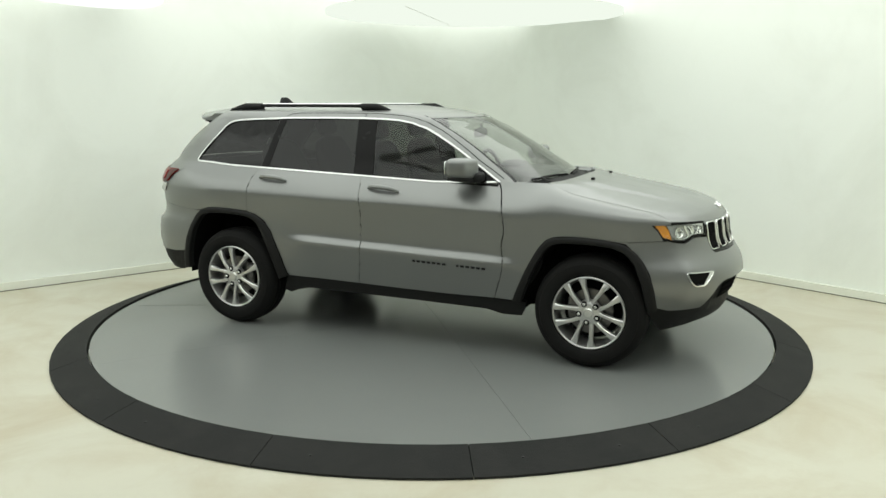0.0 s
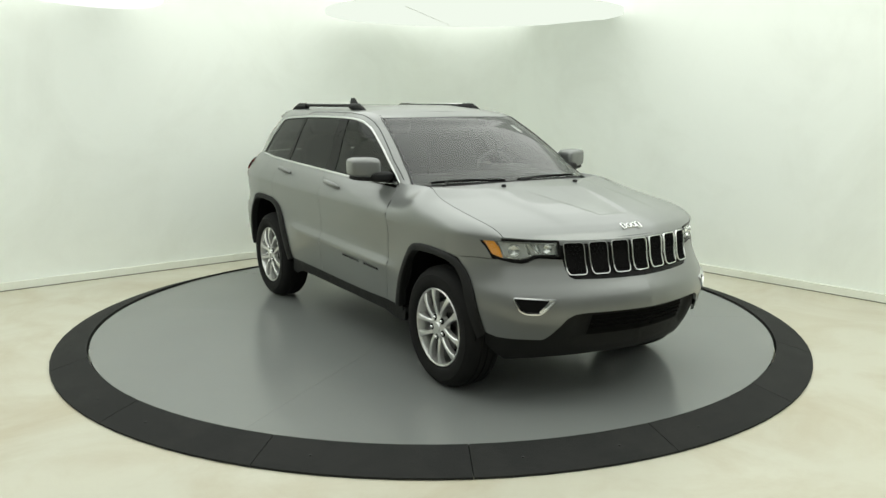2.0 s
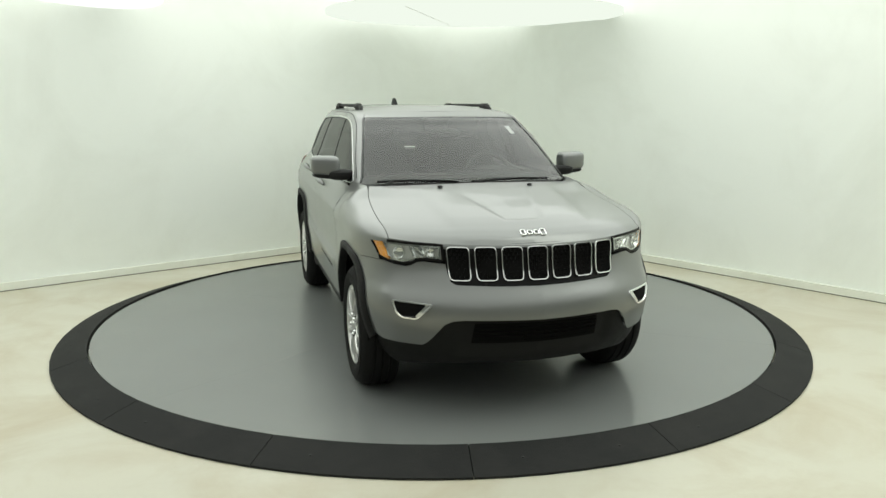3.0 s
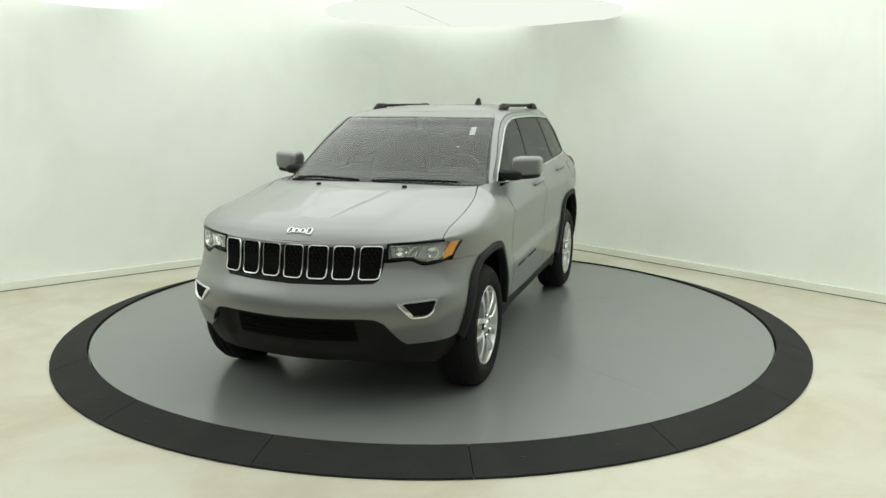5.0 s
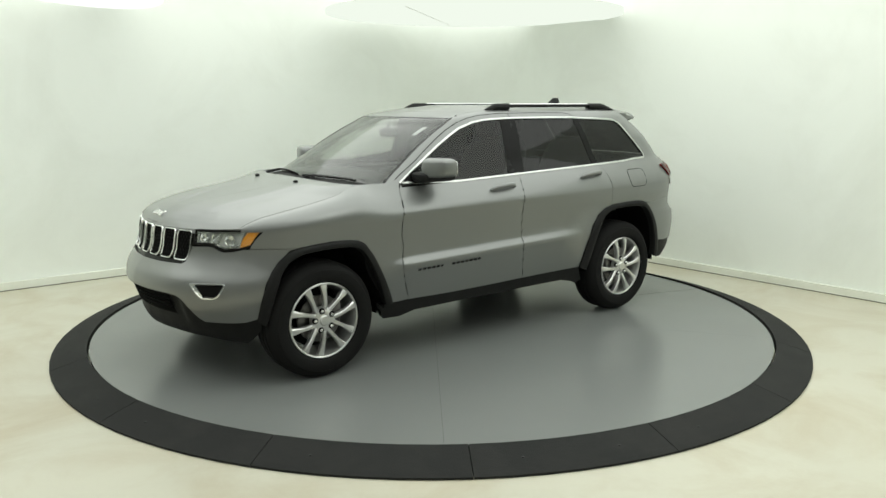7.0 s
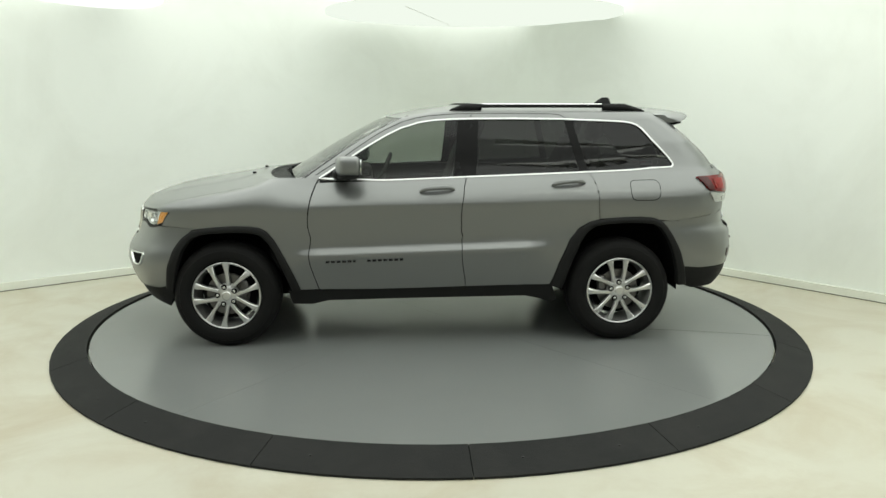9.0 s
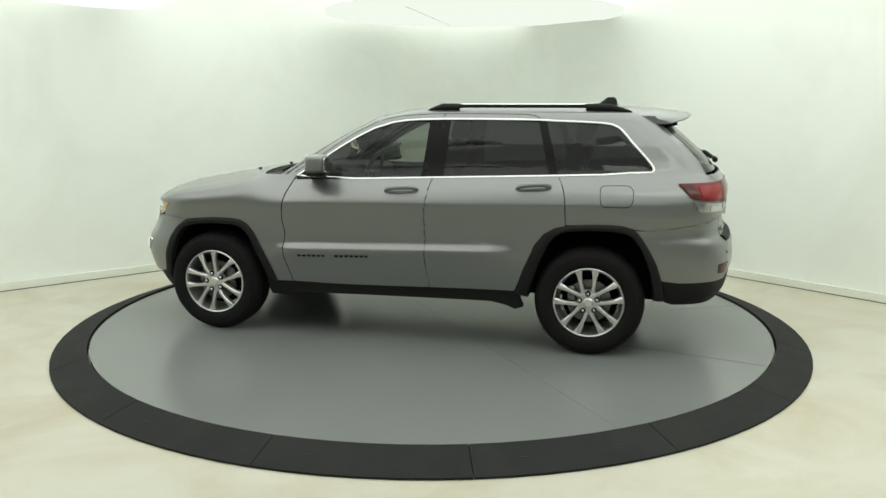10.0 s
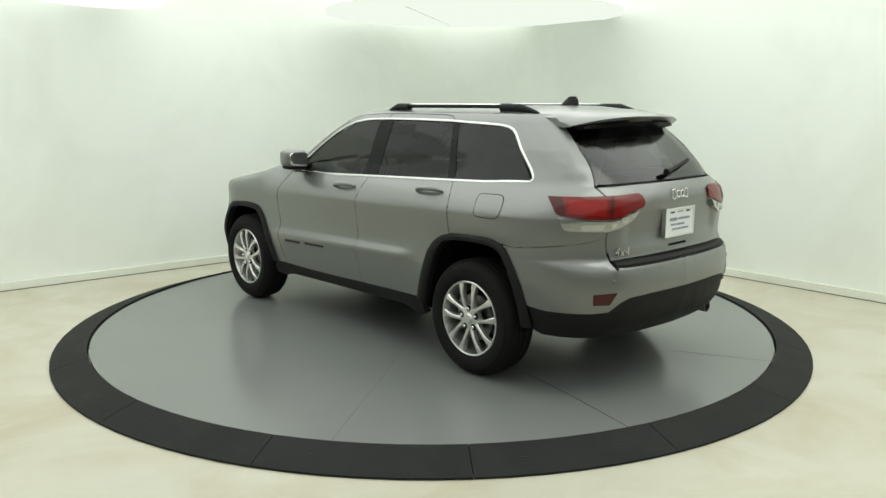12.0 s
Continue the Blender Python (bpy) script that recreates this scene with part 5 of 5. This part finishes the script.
def build_glass_and_roof():
    cap(1.70, 0.052, M_PAINT, "roof", label="silver painted roof")
    cap(1.69, 0.04, M_HEADLINER, "headliner", 0.03, 0.012, "pale cloth headliner")
    # windscreen
    half = [(TOP.s_front, 1.225), (1.2, 1.225), (0.95, 1.222), (TOP.sf(0.755, 1.222), 1.222), (TOP.sf(0.712, 1.36), 1.36), (TOP.sf(0.674, 1.48), 1.48), (TOP.sf(0.640, 1.58), 1.58), (TOP.sf(0.618, 1.645), 1.645), (TOP.sf(0.59, 1.678), 1.675), (TOP.s_front, 1.682)]
    g = panel("windscreen", TOP, half, M_SCREEN, label="clear windscreen reflecting the studio", sides=(1, -1), off=-0.004, fold=0.0, grid=0.03)
    g.visible_shadow = False
    head = [(TOP.s_front, 1.664), (TOP.sf(0.605, 1.658), 1.658), (TOP.sf(0.575, 1.701), 1.701), (TOP.s_front, 1.701)]
    panel("roof_header", TOP, head, M_PAINT, label="silver painted roof edge", sides=(1, -1), fold=0.006, grid=0.012)
    for side in (1, -1):
        edge = [(TOP.sf(0.752, 1.226), 1.226), (TOP.sf(0.710, 1.36), 1.36), (TOP.sf(0.672, 1.48), 1.48), (TOP.sf(0.638, 1.58), 1.58), (TOP.sf(0.616, 1.645), 1.645), (TOP.sf(0.59, 1.674), 1.674)]
        moulding("screen_seal", TOP, edge, 0.016, 0.002, M_GLOSS, side, off=-0.001)
    b = bmesh.new()
    skin(b, TOP, [(TOP.s_front, 1.262), (1.2, 1.258), (0.75, 1.250), (0.70, 1.228), (0.95, 1.226), (TOP.s_front, 1.228)], off=-0.009, fold=0, sides=(1, -1))
    part("screen_band", b, M_GLOSS, car, "black band at the foot of the windscreen")
    # sticker in the windscreen, on the driver's side top corner
    b = bmesh.new()
    s0 = TOP.sf(0.53, 1.57)
    skin(b, TOP, [(s0, 1.60), (s0 + 0.055, 1.60), (s0 + 0.055, 1.545), (s0, 1.545)], off=-0.012, fold=0.001)
    part("sticker", b, M_PAPER, car, "small white sticker", smooth=False)
    # cowl
    bm = bmesh.new()
    rows = []
    for j in range(41):
        b = -1 + j / 20
        r = hood_point(1.0, b)
        y = r.y
        s = TOP.sf(min(abs(y), 0.745), 1.225)
        w = TOP.flat(s, 1.222)
        rows.append([bm.verts.new(v) for v in ((r.x + 0.02, y, r.z - 0.03), (r.x - 0.004, y, r.z - 0.022), ((r.x + w[0]) / 2, y, 1.205 - 0.03 * abs(b) ** 5), (w[0] - 0.005, y, 1.230 - 0.03 * abs(b) ** 5))])
    for a, b in zip(rows, rows[1:]):
        for k in range(3):
            bm.faces.new((a[k], a[k + 1], b[k + 1], b[k]))
    part("cowl", bm, M_PLASTIC, car, "black plastic cowl under the windscreen")
    for y0, y1 in ((0.58, -0.02), (-0.12, -0.66)):
        wiper = new("wiper")
        wiper.parent = car
        def on(y, z, off):
            s = TOP.sf(abs(y), z)
            p = TOP.at(s, z, off)
            return Vector((p.x, y, p.z))
        b = bmesh.new()
        rod(b, [on(y1 + (y0 - y1) * t, 1.226 + 0.008 * math.sin(math.pi * t), 0.010) for t in np.linspace(0, 1, 12)], 0.008, 6)
        part("blade", b, M_LINER, wiper, "black rubber blade")
        b = bmesh.new()
        yp = y1 - 0.0
        rod(b, [Vector((1.09, yp + 0.02, 1.218)), on(yp + 0.10, 1.222, 0.024), on((y0 + y1) / 2, 1.232, 0.020)], [0.014, 0.010, 0.006], 6)
        part("arm", b, M_PLASTIC, wiper, "black wiper arm")
    # rear glass
    half = [(TOP.s_rear, 1.300), (TOP.sr(0.40, 1.298), 1.298), (TOP.sr(0.628, 1.292), 1.292), (TOP.sr(0.58, 1.45), 1.45), (TOP.sr(0.535, 1.60), 1.60), (TOP.sr(0.51, 1.68), 1.68), (TOP.s_rear, 1.69)]
    g = panel("rear_window", TOP, half, M_REARGLASS, label="dark tinted rear window", sides=(1, -1), off=-0.003, fold=0.0, grid=0.06)
    g.visible_shadow = False
    # spoiler
    bm = bmesh.new()
    rows = []
    for y in np.linspace(-0.565, 0.565, 33):
        u = abs(y) / 0.565
        xb = -2.135 + 0.085 * u ** 2.4 + 0.07 * u ** 8
        xf = -1.66
        zt = 1.744 - 0.040 * u ** 2.6 - 0.014 * u ** 9
        th = 1 - 0.35 * u ** 6
        rows.append([bm.verts.new(v) for v in ((xf, y, zt - 0.008), (xf - 0.2, y, zt - 0.012), (xb + 0.10, y, zt - 0.032), (xb + 0.02, y, zt - 0.045), (xb, y, zt - 0.058), (xb + 0.012, y, zt - 0.045 - 0.030 * th), (xb + 0.06, y, zt - 0.045 - 0.037 * th), (-1.88, y, zt - 0.045 - 0.037 * th))])
    for a, b in zip(rows, rows[1:]):
        for k in range(7):
            bm.faces.new((a[k], a[k + 1], b[k + 1], b[k]))
    bm.faces.new(rows[0])
    bm.faces.new(rows[-1])
    sp = part("spoiler", bm, M_PAINT, car, "silver painted roof spoiler", angle=50)
    bm = bmesh.new()
    rows = []
    for y in np.linspace(-0.49, 0.49, 25):
        u = abs(y) / 0.49
        rows.append([bm.verts.new(v) for v in ((-2.06 + 0.05 * u ** 2, y, 1.652 - 0.02 * u ** 2), (-2.02, y, 1.615), (-1.96, y, 1.60), (-1.86, y, 1.655))])
    for a, b in zip(rows, rows[1:]):
        for k in range(3):
            bm.faces.new((a[k], a[k + 1], b[k + 1], b[k]))
    bm.faces.new(rows[0])
    bm.faces.new(rows[-1])
    part("spoiler_underside", bm, M_PILLAR, sp, "gloss black underside")
    b = bmesh.new()
    box(b, (-2.092, -0.13, 1.652), (-2.07, 0.13, 1.664))
    part("high_brake_lamp", b, M_RED2, sp, "dark red high brake lamp")
    # rear wiper
    wiper = new("rear_wiper")
    wiper.parent = car
    def on_rear(y, z, off):
        p = TOP.at(TOP.sr(abs(y), z), z, off)
        return Vector((p.x, y, p.z))
    b = bmesh.new()
    rod(b, [on_rear(y, 1.325 + 0.05 * (0.05 - y) / 0.35, 0.03) for y in np.linspace(0.05, -0.30, 8)], [0.022, 0.018, 0.012, 0.010, 0.010, 0.010, 0.009, 0.006], 8)
    part("arm", b, M_PLASTIC, wiper, "black wiper arm")
    b = bmesh.new()
    rod(b, [on_rear(y, 1.333 + 0.05 * (0.05 - y) / 0.35, 0.012) for y in np.linspace(-0.03, -0.36, 8)], 0.007, 6)
    part("blade", b, M_LINER, wiper, "black rubber blade")
    # roof antenna
    b = bmesh.new()
    rows = []
    for t in np.linspace(0, 1, 12):
        h = 0.075 * min(1, (t * 1.9) ** 0.75) * (1 if t < 0.8 else max(0.05, 1 - ((t - 0.8) / 0.2) ** 2 * 0.95))
        w = 0.032 * math.sin(math.pi * (0.12 + 0.80 * t)) ** 0.6
        x = -1.42 - 0.17 * t
        rows.append([b.verts.new(v) for v in ((x, -w, 1.738), (x, -w * 0.75, 1.738 + h * 0.5), (x, -w * 0.28, 1.738 + h), (x, w * 0.28, 1.738 + h), (x, w * 0.75, 1.738 + h * 0.5), (x, w, 1.738))])
    for a, c in zip(rows, rows[1:]):
        for k in range(5):
            b.faces.new((a[k], a[k + 1], c[k + 1], c[k]))
    b.faces.new(rows[0])
    b.faces.new(rows[-1])
    part("roof_antenna", b, M_PLASTIC, car, "black roof antenna fin", angle=60)


def build_wheels():
    def spoke_mesh():
        bm = bmesh.new()
        for pair in range(5):
            for da in (-1, 1):
                a = radians(72 * pair + da * 14.5)
                ai = radians(72 * pair + da * 25.0)
                rows = []
                for t in np.linspace(0, 1, 11):
                    r = 0.060 + (0.240 - 0.060) * t
                    ang = ai + (a - ai) * (1 - (1 - t) ** 1.6)
                    w = 0.0165 - 0.0035 * math.sin(math.pi * min(1, t * 1.15)) + 0.011 * t ** 5
                    yo = 0.013 - 0.012 * (2 * t - 0.9) ** 2 + 0.010 * t
                    c = Vector((r * math.cos(ang), 0, r * math.sin(ang)))
                    q = Vector((-math.sin(ang), 0, math.cos(ang)))
                    rows.append([bm.verts.new(c + q * u + Vector((0, v, 0))) for u, v in ((-w, yo - 0.035), (-w * 0.95, yo - 0.006), (-w * 0.6, yo), (w * 0.6, yo), (w * 0.95, yo - 0.006), (w, yo - 0.035))])
                for p, q in zip(rows, rows[1:]):
                    for k in range(6):
                        bm.faces.new((p[k], p[(k + 1) % 6], q[(k + 1) % 6], q[k]))
        return bm
    first_nut = {(True, 1): 76, (True, -1): 63, (False, 1): 86, (False, -1): 70}
    for x in (1.4575, -1.4575):
        for side in (1, -1):
            wheel = new("wheel")
            wheel.parent = car
            turn = pose(0, 0, 0, 0, -first_nut[x > 0, side], 0)
            wheel.matrix_local = pose(x, side * 0.912, 0.379, 0, 0, 0 if side == 1 else 180) @ turn
            wheel["label"] = "black tyre on a bright alloy rim with five pairs of spokes"
            bm = bmesh.new()
            lathe(bm, [(0.247, -0.02), (0.252, 0.006), (0.266, 0.020), (0.300, 0.028), (0.335, 0.024), (0.338, 0.019), (0.355, 0.012), (0.372, -0.006), (0.384, -0.030), (0.3875, -0.050), (0.381, -0.054), (0.381, -0.060), (0.3885, -0.064), (0.3888, -0.098), (0.380, -0.101), (0.380, -0.109), (0.3888, -0.112), (0.3885, -0.146), (0.381, -0.150), (0.381, -0.156), (0.3875, -0.160), (0.384, -0.19), (0.365, -0.215), (0.30, -0.232), (0.24, -0.215), (0.232, -0.20)], 72)
            part("tyre", bm, M_TYRE, wheel, "black all-terrain tyre")
            bm = bmesh.new()
            lathe(bm, [(0.249, 0.004), (0.251, 0.010), (0.246, 0.014), (0.238, 0.010), (0.233, -0.004), (0.226, -0.03), (0.217, -0.06), (0.212, -0.15), (0.222, -0.20), (0.238, -0.21)], 72)
            rim = part("rim", bm, M_ALLOY, wheel, "bright alloy rim")
            part("spokes", spoke_mesh(), M_ALLOY, rim, "bright alloy spokes")
            bm = bmesh.new()
            lathe(bm, [(0.0005, 0.020), (0.028, 0.019), (0.033, 0.014), (0.036, 0.010), (0.070, 0.007), (0.084, -0.001), (0.090, -0.03), (0.0005, -0.03)], 40)
            part("hub", bm, M_ALLOY, rim, "alloy hub with centre cap")
            for k in range(5):
                a = radians(72 * k)
                c = Vector((0.066 * math.cos(a), 0, 0.066 * math.sin(a)))
                # flat dark disc on the hub, coloured as a shaded bolt hole
                bm = bmesh.new()
                lathe(bm, [(0.0185, 0.0105), (0.0205, 0.009), (0.0205, 0.0), ], 16)
                lathe(bm, [(0.0005, 0.0095), (0.0190, 0.0095)], 16)
                for v in bm.verts:
                    v.co += c
                part("bolt_hole_shade", bm, M_LINER, rim, "dark disc for the shade in a bolt recess")
                bm = bmesh.new()
                lathe(bm, [(0.0005, 0.023), (0.008, 0.022), (0.0115, 0.017), (0.0125, 0.007)], 12)
                for v in bm.verts:
                    v.co += c
                part("wheel_nut", bm, M_CHROME, rim, "chrome wheel nut")
            bm = bmesh.new()
            lathe(bm, [(0.07, -0.055), (0.155, -0.055), (0.157, -0.065), (0.155, -0.08), (0.07, -0.08)], 48)
            part("brake_disc", bm, M_BRAKE, wheel, "steel brake disc")
            bm = bmesh.new()
            lathe(bm, [(0.001, -0.06), (0.07, -0.06), (0.075, -0.12), (0.20, -0.13)], 32)
            part("brake_backing", bm, M_LINER, wheel, "dark brake backing")
            bm = bmesh.new()
            cx = -0.12 if x > 0 else 0.12
            blob(bm, (cx * 1.0 * (1 if side == 1 else -1), -0.065, 0.04), (0.07, 0.07, 0.14), 3.5, 14, 8)
            bm.transform(turn.inverted())
            part("brake_caliper", bm, M_BRAKE, wheel, "grey brake caliper")


def build_inside():
    bm = bmesh.new()
    box(bm, (-1.95, -0.55, 0.34), (1.9, 0.55, 0.40))
    box(bm, (-0.92, -0.74, 0.31), (0.95, 0.74, 0.36))
    box(bm, (1.0, -0.54, 0.30), (1.98, 0.54, 0.80))
    box(bm, (-2.0, -0.54, 0.44), (-1.0, 0.54, 0.70))
    box(bm, (-0.95, -0.84, 0.345), (0.95, 0.84, 0.42))
    part("underbody", bm, M_LINER, car, "dark underbody and engine bay")
    bm = bmesh.new()
    for x in (-1.457, 1.457):
        rod(bm, [Vector((x, -0.8, 0.37)), Vector((x, 0.8, 0.37))], 0.045, 10)
    rod(bm, [Vector((-2.2, -0.5, 0.33)), Vector((-0.8, -0.35, 0.24)), Vector((0.9, -0.2, 0.25))], 0.035, 8)
    part("axles_and_exhaust", bm, M_LINER, car, "dark axles and exhaust pipe")
    bm = bmesh.new()
    box(bm, (-0.95, -0.80, 0.70), (0.80, 0.80, 0.74))
    box(bm, (-2.15, -0.55, 0.70), (-0.95, 0.55, 0.74))
    for s in (1, -1):
        box(bm, (-0.95, s * 0.79 - 0.02, 0.70), (0.75, s * 0.79 + 0.02, 1.215))
        box(bm, (-2.1, s * 0.79 - 0.02, 0.925), (-0.95, s * 0.79 + 0.02, 1.215))
    box(bm, (-2.22, -0.62, 0.70), (-2.16, 0.62, 1.27))
    part("cabin_lining", bm, M_TRIM, car, "dark cabin floor and door linings", smooth=False)
    bm = bmesh.new()
    blob(bm, (0.72, 0, 1.12), (0.62, 1.50, 0.27), 5.0, 32, 12)
    dash = part("dashboard", bm, M_TRIM, car, "dark grey dashboard")
    bm = bmesh.new()
    blob(bm, (0.50, 0.37, 1.245), (0.20, 0.36, 0.10), 3.0, 20, 10)
    part("instrument_hood", bm, M_TRIM, dash)
    wheel = bmesh.new()
    bmesh_ring = [Vector((0, 0.185 * math.cos(t), 0.185 * math.sin(t))) for t in np.linspace(0, 2 * math.pi, 33)]
    rod(wheel, bmesh_ring, 0.016, 8)
    blob(wheel, (0, 0, -0.02), (0.05, 0.15, 0.12), 3.0, 14, 8)
    for a in (math.radians(200), math.radians(-20), math.radians(270)):
        rod(wheel, [Vector((0, 0, 0)), Vector((0, 0.18 * math.cos(a), 0.18 * math.sin(a)))], 0.014, 6)
    wheel.transform(pose(0.32, 0.37, 1.20, 0, -22, 0))
    part("steering_wheel", wheel, M_TRIM, car, "dark steering wheel")
    def seat(x, y, w, recline):
        st = new("seat")
        st.parent = car
        st["label"] = "dark cloth car seat"
        b = bmesh.new()
        blob(b, (x + 0.02, y, 0.86), (0.52, w, 0.20), 3.6, 22, 10)
        part("cushion", b, M_CLOTH, st)
        b = bmesh.new()
        blob(b, (0, 0, 0.30), (0.17, w * 0.96, 0.66), 3.6, 22, 14, lambda p: Vector((p.x * (1 - 0.35 * p.z), p.y * (1 - 0.22 * max(0, p.z)), p.z)))
        b.transform(pose(x - 0.24, y, 0.86, 0, -recline, 0))
        part("backrest", b, M_CLOTH, st)
        b = bmesh.new()
        blob(b, (0.01, 0, 0.73), (0.11, 0.27 if w < 0.7 else 0.24, 0.17), 3.2, 18, 10)
        for dy in (-0.06, 0.06):
            rod(b, [Vector((0, dy, 0.55)), Vector((0, dy, 0.72))], 0.008, 6)
        b.transform(pose(x - 0.24, y, 0.86, 0, -recline, 0))
        part("headrest", b, M_CLOTH, st)
    seat(0.02, 0.37, 0.52, 16)
    seat(0.02, -0.37, 0.52, 16)
    seat(-0.90, 0.40, 0.56, 18)
    seat(-0.90, -0.40, 0.56, 18)
    b = bmesh.new()
    blob(b, (0.33, 0.0, 1.535), (0.05, 0.24, 0.075), 3.5, 18, 8)
    rod(b, [Vector((0.34, 0, 1.55)), Vector((0.33, 0, 1.605))], 0.012, 6)
    part("inside_mirror", b, M_GLOSS, car, "black inside mirror")


for side in (1, -1):
    build_lower(side)
    build_top(side)
build_hood()
build_front()
build_rear()
build_glass_and_roof()
build_wheels()
build_inside()


def motions():
    """The turntable and the car on it turn clockwise at an even rate."""
    spin, ride = [], []
    for k in range(49):
        t = k * 0.25
        a = -23.95 - 17.057 * t + 0.00277 * t * t
        spin.append((t, pose(0, 0, 0, 0, 0, a)))
        ride.append((t, pose(0, 0, 0, 0, 0, a) @ pose(0.0986, -0.0184, 0.0)))
    walk(disc, spin)
    walk(car, ride)


motions()
